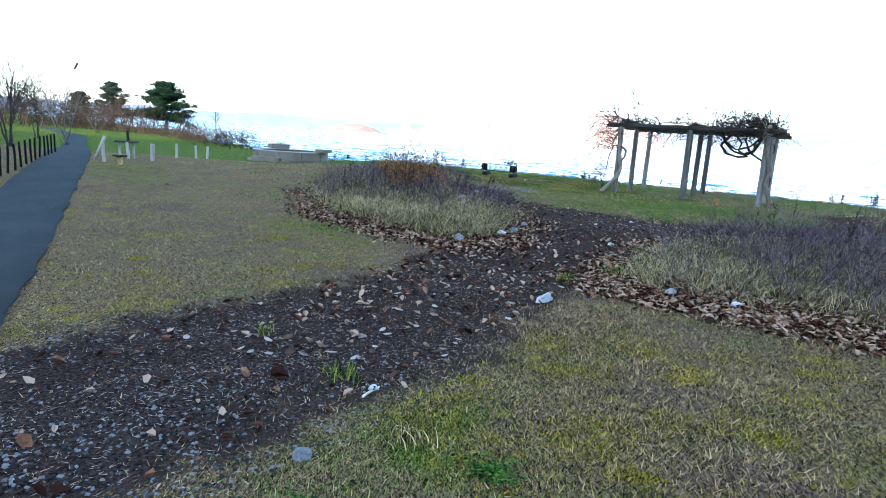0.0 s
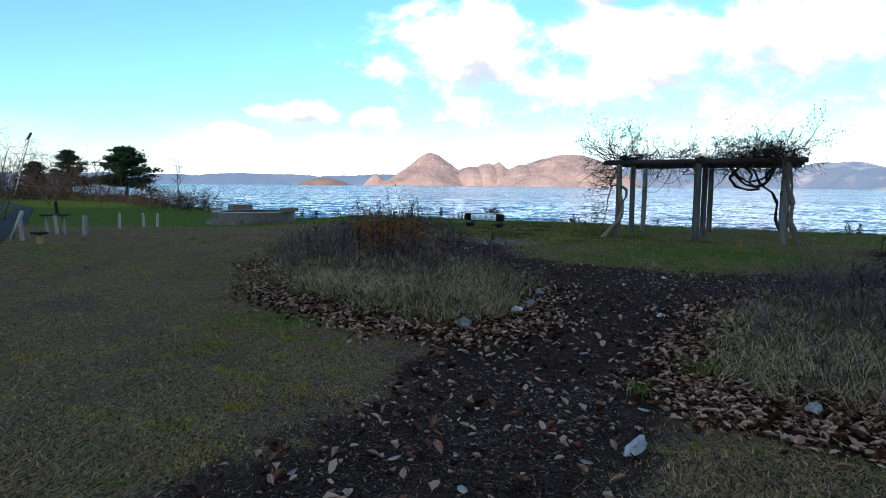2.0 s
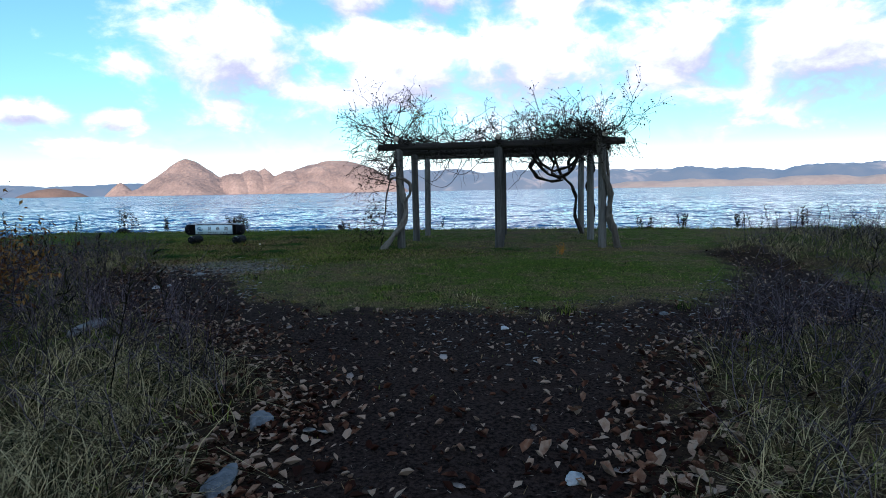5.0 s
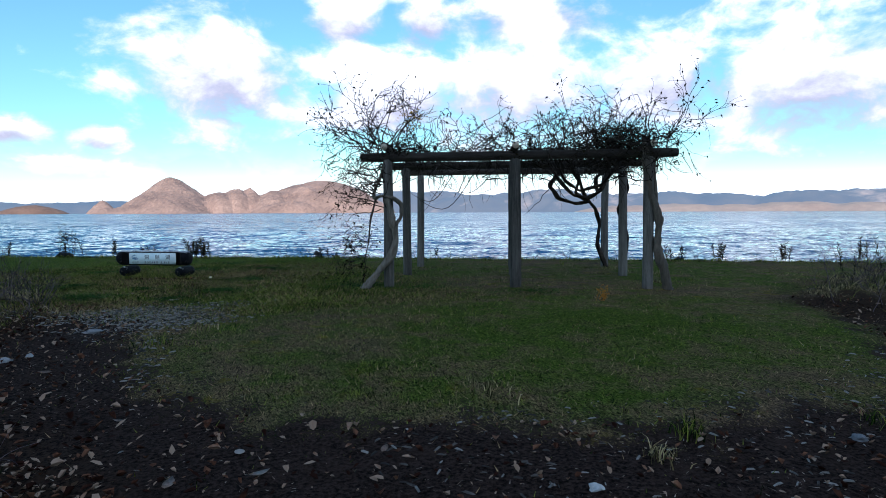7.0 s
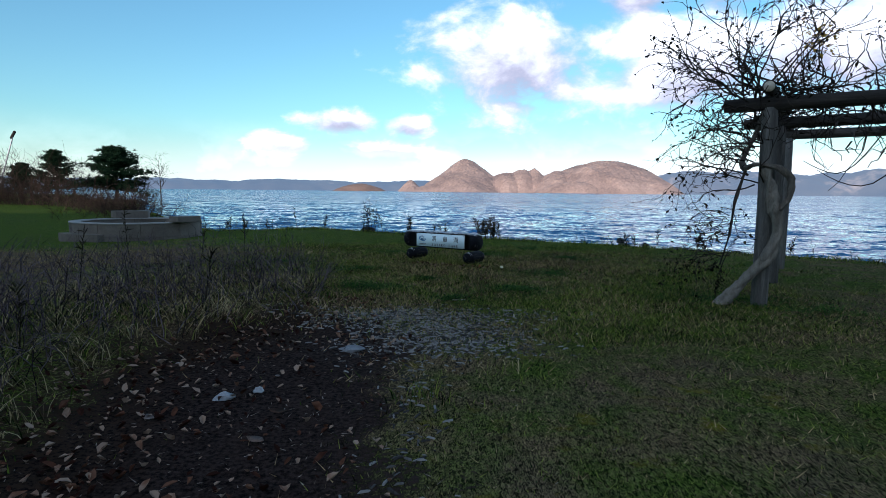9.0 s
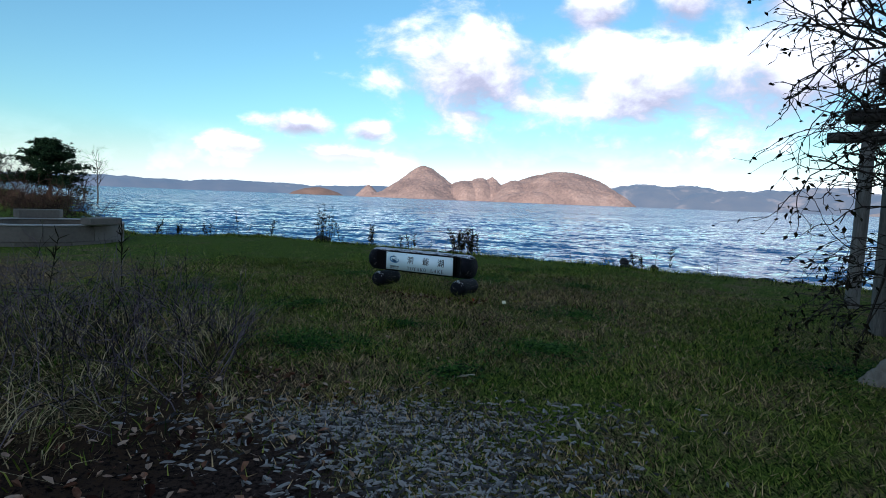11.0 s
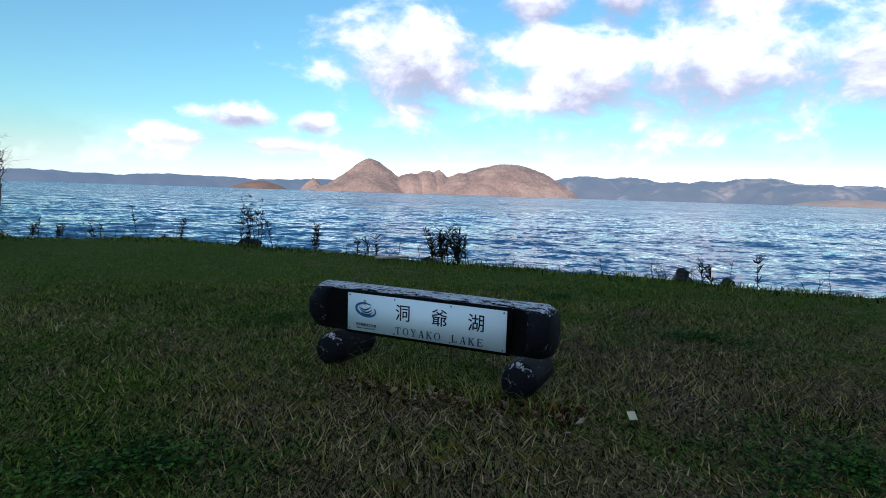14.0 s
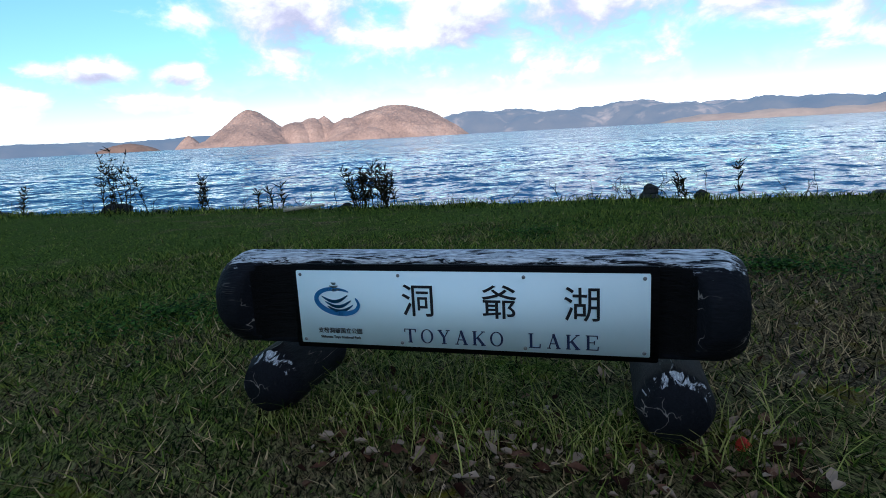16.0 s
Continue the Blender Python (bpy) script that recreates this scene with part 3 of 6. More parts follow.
def build_hills(name, hills, mat, label, cell, rough, x0, x1, y0, y1):
    """Land rising from the lake: each hill is azimuth, distance, height, half width across, half depth, sharpness."""
    xs, ys = np.arange(x0, x1, cell), np.arange(y0, y1, cell)
    gx, gy = np.meshgrid(xs, ys)
    z = np.full(gx.shape, -9.0)
    for a, d, h, wa, wd, k in hills:
        a = radians(a)
        cx, cy = d * math.sin(a), d * math.cos(a)
        u = ((gx - cx) * math.cos(a) - (gy - cy) * math.sin(a)) / wa
        w = ((gx - cx) * math.sin(a) + (gy - cy) * math.cos(a)) / wd
        r = np.sqrt(u * u + w * w)
        z = np.maximum(z, (h + 9) * (1 - np.clip(r, 0, 1.6) ** k) - 9)
    ridges = np.zeros_like(z)
    for f, amp in ((0.011, 1.0), (0.027, 0.5), (0.06, 0.28), (0.14, 0.16)):
        ridges += amp * (1 - 2 * np.abs(wobble(gx, gy, f, f * 50)))
    z = z + rough * ridges * np.clip((z + 12) / 40, 0, 1)
    z += rough * (0.16 if cell < 15 else 0.03) * np.random.RandomState(5).randn(*z.shape) * (z > 0)
    v = np.stack([gx.ravel(), gy.ravel(), np.maximum(z.ravel(), -12)], 1)
    w = len(xs)
    i = (np.arange(len(ys) - 1)[:, None] * w + np.arange(w - 1)[None, :]).ravel()
    f = np.stack([i, i + 1, i + 1 + w, i + w], 1)
    f = f[(v[:, 2][f] > -11.5).any(1)]
    ob = np_mesh(name, v, f, mat, smooth=cell > 15)
    return tagged(ob, label, "island" if "island" in name else "hills", kind="structure")


D1 = 2600.0
T = math.tan
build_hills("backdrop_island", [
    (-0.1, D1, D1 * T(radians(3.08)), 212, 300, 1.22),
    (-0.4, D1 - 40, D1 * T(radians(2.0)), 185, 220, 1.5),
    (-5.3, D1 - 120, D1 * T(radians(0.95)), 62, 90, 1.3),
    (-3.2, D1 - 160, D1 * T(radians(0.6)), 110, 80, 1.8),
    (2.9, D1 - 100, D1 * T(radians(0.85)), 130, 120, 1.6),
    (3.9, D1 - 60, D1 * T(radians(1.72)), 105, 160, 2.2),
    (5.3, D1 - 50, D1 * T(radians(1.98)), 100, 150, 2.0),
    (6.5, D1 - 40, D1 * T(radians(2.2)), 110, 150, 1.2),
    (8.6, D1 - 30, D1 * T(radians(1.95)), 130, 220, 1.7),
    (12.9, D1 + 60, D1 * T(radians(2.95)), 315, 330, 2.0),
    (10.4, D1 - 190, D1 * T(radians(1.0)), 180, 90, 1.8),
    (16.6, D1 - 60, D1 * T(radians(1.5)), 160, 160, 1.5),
], M_WOODS, "hilly island of leafless brown woods in low sun with painted haze glow", 9.0, 6.0, -420, 1060, 2150, 3000)
build_hills("backdrop_islet", [(-10.2, D1 + 250, D1 * T(radians(0.68)), 140, 70, 2.0)], M_ISLET, "low wooded islet in low sun with painted haze glow", 8.0, 2.5, -700, -300, 2650, 2950)
D2 = 4300.0
far_hills = [(-44 + 3.3 * i, D2 + 90 * math.sin(2.1 * i), D2 * T(radians(0.72 + 0.13 * math.sin(1.7 * i) + 0.08 * math.cos(4.1 * i))), 430, 300, 3.0) for i in range(13)]
build_hills("backdrop_far_shore", far_hills, M_FAR, "long far shore ridge with painted blue haze glow and sunlit patches", 28.0, 8.0, -3400, 100, 2700, 4700)
right_hills = [(20.5 + 3.6 * i, D2 - 250 + 120 * math.sin(2.3 * i), D2 * T(radians((1.62 if i < 7 else 1.3) + 0.26 * math.sin(1.9 * i + 0.5))), 420, 380, 2.2) for i in range(13)]
spit = [(42 + 4.5 * i, D2 - 1250, (D2 - 1250) * T(radians(0.5 + 0.05 * i + 0.10 * math.sin(2.7 * i))), 300, 170, 2.2) for i in range(8)]
build_hills("backdrop_spit", spit, M_SPIT, "low sunlit tan spit of the far shore with painted haze glow", 22.0, 4.0, 1700, 3300, 500, 2700)
build_hills("backdrop_mountains", right_hills, M_FAR, "lake mountains with painted haze glow, cloud shadow and sunlit patches", 30.0, 11.0, 1000, 4700, 900, 4700)


def build_road():
    """The footpath: a strip with a camber and broken edges."""
    pts = []
    for (x1, y1), (x2, y2) in zip(ROAD, ROAD[1:]):
        n = max(2, int(math.hypot(x2 - x1, y2 - y1) / 0.4))
        pts += [(x1 + (x2 - x1) * i / n, y1 + (y2 - y1) * i / n) for i in range(n)]
    p = np.array(pts)
    for _ in range(12):
        p[1:-1] = (p[:-2] + 2 * p[1:-1] + p[2:]) / 4
    d = np.gradient(p, axis=0)
    d /= np.linalg.norm(d, axis=1)[:, None]
    nrm = np.stack([-d[:, 1], d[:, 0]], 1)
    cols = np.array([-0.70, -0.66, -0.3, 0, 0.3, 0.66, 0.70])
    v = []
    rng = np.random.RandomState(2)
    for c in cols:
        off = c + (0.03 * rng.randn(len(p)) if abs(c) > 0.6 else 0)
        q = p + nrm * np.reshape(off, (-1, 1))
        z = land(q[:, 0], q[:, 1]) + (0.045 - 0.03 * c * c if abs(c) < 0.68 else -0.03)
        v.append(np.column_stack([q, z]))
    v = np.stack(v, 1).reshape(-1, 3)
    k = len(cols)
    i = (np.arange(len(p) - 1)[:, None] * k + np.arange(k - 1)[None, :]).ravel()
    ob = np_mesh("pavement", v, np.stack([i, i + 1, i + 1 + k, i + k][::-1], 1), M_ASPHALT, smooth=True)
    return tagged(ob, "narrow dark asphalt footpath through the lawn", "footpath", kind="structure")


build_road()


# ======================= shapes of growing things =======================
class Soup:
    """Collects triangles and quads (as triangles) for one joined mesh."""

    def __init__(self):
        self.v, self.f, self.n = [], [], 0

    def add(self, v, f):
        v, f = np.asarray(v, np.float32), np.asarray(f, np.int32)
        self.v.append(v)
        self.f.append(f + self.n)
        self.n += len(v)

    def tube(self, pts, radii, sides=5):
        p = np.asarray(pts, float)
        d = np.gradient(p, axis=0)
        d /= np.maximum(np.linalg.norm(d, axis=1), 1e-9)[:, None]
        ref = np.array([0.31, 0.17, 0.93]) if abs(d[:, 2]).mean() < 0.8 else np.array([0.95, 0.2, 0.1])
        a = np.cross(d, ref)
        a /= np.maximum(np.linalg.norm(a, axis=1), 1e-9)[:, None]
        b = np.cross(d, a)
        t = np.linspace(0, 2 * math.pi, sides, endpoint=False)
        r = np.reshape(np.broadcast_to(radii, (len(p),)), (-1, 1, 1))
        ring = p[:, None, :] + r * (np.cos(t)[None, :, None] * a[:, None, :] + np.sin(t)[None, :, None] * b[:, None, :])
        v = np.vstack([ring.reshape(-1, 3), p[:1], p[-1:]])
        f, n = [], len(p)
        for i in range(n - 1):
            for j in range(sides):
                q, w = i * sides + j, i * sides + (j + 1) % sides
                f += [(q, w, w + sides), (q, w + sides, q + sides)]
        for j in range(sides):
            f += [(n * sides, (j + 1) % sides, j), (n * sides + 1, (n - 1) * sides + j, (n - 1) * sides + (j + 1) % sides)]
        self.add(v, f)

    def done(self, name, mat, parent=None, smooth=True):
        return np_mesh(name, np.vstack(self.v), np.vstack(self.f), mat, parent, smooth)


def wander(rng, start, way, length, steps, bend=0.25, droop=0.0):
    p, d = np.array(start, float), np.array(way, float)
    d /= np.linalg.norm(d)
    out = [p.copy()]
    for _ in range(steps):
        d = d + bend * rng.randn(3) + np.array([0, 0, -droop])
        d /= np.linalg.norm(d)
        p = p + d * length / steps
        out.append(p.copy())
    return np.array(out), d


def sprout(rng, soup, start, way, length, radius, depth, sides=4, bend=0.2, kids=3, spread=0.7, droop=0.0, ends=None):
    pts, d = wander(rng, start, way, length, 6, bend, droop)
    soup.tube(pts, np.linspace(radius, radius * 0.45, len(pts)), sides)
    if ends is not None and depth <= 1:
        ends += [pts[3], pts[-1]]
    if depth <= 0:
        return
    for _ in range(kids):
        i = rng.randint(2, len(pts))
        w = (pts[i] - pts[i - 1])
        w = w / np.linalg.norm(w) + spread * rng.randn(3)
        sprout(rng, soup, pts[i], w, length * rng.uniform(0.45, 0.75), radius * 0.62, depth - 1, max(3, sides - 1), bend, kids, spread, droop, ends)


def blades(rng, xy, height, width, lean, segs=1, base=None, curl=0.4, way=None):
    """Tapered grass blades at the points xy; one triangle each, or a bent strip."""
    n = len(xy)
    z = land(xy[:, 0], xy[:, 1]) - 0.005 if base is None else base
    root = np.column_stack([xy, z])
    h = height * rng.uniform(0.55, 1.25, n)
    a = rng.uniform(0, 2 * math.pi, n)
    side = np.column_stack([np.cos(a), np.sin(a), np.zeros(n)]) * (width * rng.uniform(0.6, 1.3, n))[:, None]
    b = rng.uniform(0, 2 * math.pi, n) if way is None else way + 0.8 * rng.randn(n)
    out = np.column_stack([np.cos(b), np.sin(b), np.zeros(n)]) * (h * lean * rng.uniform(0.2, 1.3, n))[:, None]
    up = np.column_stack([np.zeros(n), np.zeros(n), h])
    if segs == 1:
        v = np.stack([root - side, root + side, root + out + up], 1).reshape(-1, 3)
        f = np.arange(3 * n).reshape(-1, 3)
        return v, f
    m1, m2 = root + out * 0.22 + up * 0.5, root + out * 0.62 + up * 0.85
    tip = root + out * (1 + curl) + up * (1 - 0.15 * curl)
    v = np.stack([root - side, root + side, m1 - side * 0.8, m1 + side * 0.8, m2 - side * 0.5, m2 + side * 0.5, tip], 1).reshape(-1, 3)
    q = np.array([(0, 1, 3), (0, 3, 2), (2, 3, 5), (2, 5, 4), (4, 5, 6)])
    f = (np.arange(n)[:, None, None] * 7 + q[None]).reshape(-1, 3)
    return v, f


def scatter(rng, n, box):
    x0, x1, y0, y1 = box
    return np.column_stack([rng.uniform(x0, x1, n), rng.uniform(y0, y1, n)])


def stuff(ob, label, category):
    return tagged(ob, label, category, kind="stuff")


# ---- lawn: short blades, thick beside the walked line, thin further off
WALKED = [(0, 0), (-0.35, 2), (-0.2, 4.5), (0.16, 5.8), (1.6, 9.5), (2.1, 11.5), (2.2, 13.5), (1.6, 17.5), (1.4, 20.5), (1.05, 23)]


def build_debris():
    """Dead grass and stalk bits lying on the soil and thatch in the lawn, and low clover."""
    rng = np.random.RandomState(13)
    p = scatter(rng, 150000, (-6, 11, 1, 21))
    inn, e = inside(p[:, 0], p[:, 1], DIRT)
    near = np.where(inn, 1.0, np.exp(-e / 0.5))
    p = p[rng.rand(len(p)) < 0.62 * near * (0.55 + 0.45 * wobble(p[:, 0], p[:, 1], 1.9, 5))]
    more = scatter(rng, 90000, (-6, 1.6, 0.5, 8.5))
    inn, e = inside(more[:, 0], more[:, 1], DIRT)
    more = more[(inn | (e < 0.25)) & (rng.rand(len(more)) < 0.55 + 0.45 * wobble(more[:, 0], more[:, 1], 3.1, 1))]
    p = np.vstack([p, more])
    v, f = blades(rng, p, 0.006, 0.0035, 7.5, base=land(p[:, 0], p[:, 1]) + 0.004)
    stuff(np_mesh("dead_grass_debris", v, f, M_DEBRIS), "brown dead grass bits strewn on the dark soil", "debris")
    spots = []
    for x, y, r, n in CLOVER:
        a, d = rng.uniform(0, 6.28, n), 0.62 * r * np.abs(rng.randn(n))
        spots.append(np.column_stack([x + d * np.cos(a), y + 0.75 * d * np.sin(a)]))
    p = np.vstack(spots)
    p = p[rng.rand(len(p)) < 0.35 + 0.65 * (wobble(p[:, 0], p[:, 1], 9.0, 2.0) > 0.05)]
    n = len(p)
    z = land(p[:, 0], p[:, 1]) + rng.uniform(0.008, 0.05, n)
    a, s = rng.uniform(0, 6.28, n), rng.uniform(0.006, 0.014, n)
    c = np.column_stack([p, z])
    v = []
    for k in range(4):
        t = a + k * math.pi / 2
        v.append(c + np.column_stack([np.cos(t) * s, np.sin(t) * s, rng.uniform(-0.4, 0.6, n) * s]))
    v = np.stack(v, 1).reshape(-1, 3)
    q = np.array([(0, 1, 2), (0, 2, 3)])
    f = (np.arange(n)[:, None, None] * 4 + q[None]).reshape(-1, 3)
    stuff(np_mesh("clover_patch", v, f, M_CLOVER), "patches of low dark green clover in the lawn", "clover")


CLOVER = [(0.75, 21.75, 0.55, 5200), (2.75, 21.75, 0.6, 5600), (1.9, 21.0, 0.35, 1600), (0.3, 23.6, 0.5, 2600), (3.4, 23.4, 0.7, 3600), (5.2, 21.3, 0.9, 3600), (6.0, 20.6, 0.8, 2600),
          (2.5, 26.5, 0.9, 4200), (0.5, 26.6, 0.9, 3600), (4.2, 25.8, 0.9, 3600), (0.3, 2.9, 0.16, 900), (-0.6, 2.4, 0.3, 1400), (1.5, 22.6, 0.35, 1400), (7.4, 19.3, 0.7, 2000), (-1.2, 24.5, 0.8, 2600), (3.6, 28.0, 0.9, 2600)]


def build_lawn():
    rng = np.random.RandomState(11)
    p = np.vstack([scatter(rng, 400000, (-10, 15, 0.8, 33)), scatter(rng, 130000, (-2.5, 6.5, 19, 29)), scatter(rng, 60000, (-1.5, 5, 0.8, 6.5))])
    d = np.abs(to_line(p[:, 0], p[:, 1], WALKED))
    keep = rng.rand(len(p)) < np.clip(1.25 - d / 7.5, 0.16, 1)
    inn, e = inside(p[:, 0], p[:, 1], DIRT)
    edge = np.where(inn, e, -e) + 0.16 * wobble(p[:, 0], p[:, 1], 2.3, 0.9) + 0.12 * wobble(p[:, 0], p[:, 1], 6.1, 0.2) + 0.26 * rng.randn(len(p))
    keep &= (edge < 0) | (rng.rand(len(p)) < 0.035)
    keep &= to_line(p[:, 0], p[:, 1], SHORE) < -0.2
    keep &= np.abs(to_line(p[:, 0], p[:, 1], ROAD)) > 0.66
    p = p[keep]
    # tufts: draw points together
    p = p + 0.05 * rng.randn(*p.shape)
    green = np.interp(p[:, 1], [0, 3, 8, 12, 16, 21, 25, 30], [0.35, 0.15, 0.10, 0.40, 0.64, 0.54, 0.56, 0.95]) + 0.35 * wobble(p[:, 0], p[:, 1], 0.8, 3.0) + 0.2 * wobble(p[:, 0], p[:, 1], 2.6, 1.0)
    green = green - 0.38 * ease((-2.0 - p[:, 0]) / 4) * ease((34 - p[:, 1]) / 8)
    lush = rng.rand(len(p)) < np.clip(green, 0.05, 0.95)
    tall = np.where(p[:, 1] > 18, 0.046, 0.036) * (1 + 0.35 * wobble(p[:, 0], p[:, 1], 1.9, 6.0))
    v, f = blades(rng, p[~lush], tall[~lush], 0.0042, 1.5)
    stuff(np_mesh("dry_lawn_grass", v, f, M_BLADE), "short straw-brown lawn grass blades", "grass")
    v, f = blades(rng, p[lush], tall[lush], 0.0042, 1.2)
    stuff(np_mesh("green_lawn_grass", v, f, M_LUSH), "short dark green lawn grass blades", "grass")


def build_moss():
    """Cushions of yellow moss in the near lawn."""
    rng = np.random.RandomState(17)
    spots = []
    for _ in range(110):
        c = (rng.uniform(-0.6, 4.6), rng.uniform(1.3, 5.4)) if rng.rand() < 0.7 else (rng.uniform(-5, -1), rng.uniform(4, 11))
        n = rng.randint(120, 420)
        spots.append(np.array(c) + rng.uniform(0.05, 0.2) * rng.randn(n, 2) * (1.6, 1))
    p = np.vstack(spots)
    inn, d = inside(p[:, 0], p[:, 1], DIRT)
    p = p[~inn & (d > 0.1)]
    v, f = blades(rng, p, 0.026, 0.006, 1.3)
    stuff(np_mesh("moss", v, f, M_MOSS), "cushions of yellow moss among lawn grass", "moss")


def build_tufts():
    """Coarser tussocks in the lawn, along path edges and under the name board."""
    rng = np.random.RandomState(12)
    spots = []
    for x, y, n, r, h in [(1.36, 24.72, 170, 0.16, 0.13), (1.66, 24.56, 180, 0.17, 0.125), (1.12, 24.88, 90, 0.15, 0.13), (1.96, 24.36, 190, 0.15, 0.13), (2.28, 24.16, 100, 0.16, 0.14), (1.65, 24.9, 260, 0.35, 0.17),
                          (1.36, 22.5, 60, 0.12, 0.09), (2.0, 22.7, 80, 0.15, 0.10), (1.5, 21.4, 60, 0.15, 0.08), (2.5, 21.9, 70, 0.18, 0.08),
                          (-0.75, 4.1, 60, 0.10, 0.10), (-0.2, 3.2, 60, 0.12, 0.09), (1.55, 7.7, 60, 0.12, 0.12), (2.3, 8.15, 110, 0.16, 0.16), (3.15, 10.2, 60, 0.12, 0.13),
                          (-1.6, 4.9, 40, 0.08, 0.08), (5.0, 13.75, 60, 0.1, 0.12), (4.6, 13.6, 50, 0.1, 0.10), (1.8, 17.6, 60, 0.18, 0.10), (6.4, 13.4, 40, 0.1, 0.1)]:
        spots.append(((x, y) + r * rng.randn(n, 2) * 0.6, h))
    for _ in range(150):
        c = np.array([rng.uniform(-8, 12), rng.uniform(1.5, 29)])
        inn, _d = inside(c[:1], c[1:], DIRT)
        if not inn[0] and to_line(c[:1], c[1:], SHORE)[0] < -1:
            spots.append((c + rng.uniform(0.05, 0.16) * rng.randn(rng.randint(14, 40), 2), rng.uniform(0.05, 0.085)))
    green, straw, pale = Soup(), Soup(), Soup()
    for k, (p, h) in enumerate(spots):
        v, f = blades(rng, np.asarray(p), h, 0.0025 if k < 6 else 0.004, 1.25 if k < 6 else 0.9, 2, curl=0.6)
        (pale if k < 6 else straw if k % 3 == 2 and k > 8 else green).add(v, f)
    stuff(pale.done("yellow_green_tussocks", M_TUFT, smooth=False), "wispy yellow-green grass beneath the name board", "grass")
    stuff(green.done("grass_tussocks", M_LUSH, smooth=False), "coarse green grass tussocks in the lawn", "grass")
    stuff(straw.done("straw_tussocks", M_STRAW, smooth=False), "pale straw grass tussocks in the lawn", "grass")


def build_bed(name, bed, n_grass, n_twig, n_tall, seed, grass_front, label):
    """A planting bed gone wild: dead tall grass at the near rim, fine grey twigs behind."""
    rng = np.random.RandomState(seed)
    x0, x1 = min(p[0] for p in bed), max(p[0] for p in bed)
    y0, y1 = min(p[1] for p in bed), max(p[1] for p in bed)
    p = scatter(rng, n_grass * 4, (x0, x1, y0, y1))
    inn, d = inside(p[:, 0], p[:, 1], bed)
    clump = 0.5 + 0.5 * wobble(p[:, 0], p[:, 1], 3.3, seed)
    keep = inn & (d > 0.18) & (rng.rand(len(p)) < np.clip(grass_front(p[:, 0], p[:, 1]) * (0.35 + clump), 0.08, 1))
    p = p[keep][:n_grass // 9]
    k = len(p)
    p = np.repeat(p, 15, 0) + 0.055 * rng.randn(15 * k, 2)
    way = np.repeat(rng.uniform(0, 2 * math.pi, k), 15)
    tall = np.repeat(rng.uniform(0.09, 0.30, k), 15) * (1 + 0.2 * wobble(p[:, 0], p[:, 1], 2.0, 1.0)) * rng.uniform(0.5, 1.1, 15 * k)
    v, f = blades(rng, p, tall * 0.82, 0.0034, 1.75, 2, curl=1.0, way=way)
    stuff(np_mesh("tall_dead_grass", v, f, M_STRAW), "knee-high dead straw grass in the " + label, "grass")
    p = scatter(rng, n_grass // 6, (x0, x1, y0, y1))
    inn, d = inside(p[:, 0], p[:, 1], bed)
    p = p[inn & (d > 0.12)]
    v, f = blades(rng, p, 0.14, 0.004, 1.3, 2, curl=0.9)
    stuff(np_mesh("bed_green_grass", v, f, M_LUSH), "rank green grass in the " + label, "grass")
    twigs = Soup()
    p = scatter(rng, n_twig * 5, (x0, x1, y0, y1))
    inn, d = inside(p[:, 0], p[:, 1], bed)
    back = 1 - grass_front(p[:, 0], p[:, 1])
    p = p[inn & (d > 0.2) & (rng.rand(len(p)) < np.clip(back + 0.12, 0, 1))][:n_twig]
    for x, y in p:
        h = rng.uniform(0.30, 0.58) * (0.9 if y > 14 and x < 2 else 1.0)
        sprout(rng, twigs, (x, y, on_land(x, y) - 0.02), (0.35 * rng.randn(), 0.35 * rng.randn(), 1), h, 0.0042, 2, 3, 0.16, 3, 0.45)
    stuff(twigs.done("shrub_twigs", M_TWIG, smooth=False), "leafless grey-purple shrub twigs in the " + label, "shrub")
    stalks = Soup()
    for _ in range(n_tall):
        for _try in range(20):
            x, y = rng.uniform(x0, x1), rng.uniform(y0, y1)
            inn, d = inside(np.array([x]), np.array([y]), bed)
            if inn[0] and d[0] > 0.4 and grass_front(np.array([x]), np.array([y]))[0] < 0.55:
                break
        z, h = on_land(x, y), rng.uniform(0.5, 0.95)
        pts, _d = wander(rng, (x, y, z - 0.02), (0.1 * rng.randn(), 0.1 * rng.randn(), 1), h, 6, 0.05)
        stalks.tube(pts, np.linspace(0.005, 0.002, 7), 4)
        for k in range(14):
            q = pts[3] + (pts[-1] - pts[3]) * rng.rand()
            w, _d = wander(rng, q, (rng.randn(), rng.randn(), 1.3), rng.uniform(0.03, 0.12), 2, 0.2)
            stalks.tube(w, [0.004, 0.006, 0.002], 3)
    stuff(stalks.done("seed_stalks", M_WEED, smooth=False), "tall dark seed stalks in the " + label, "weed")


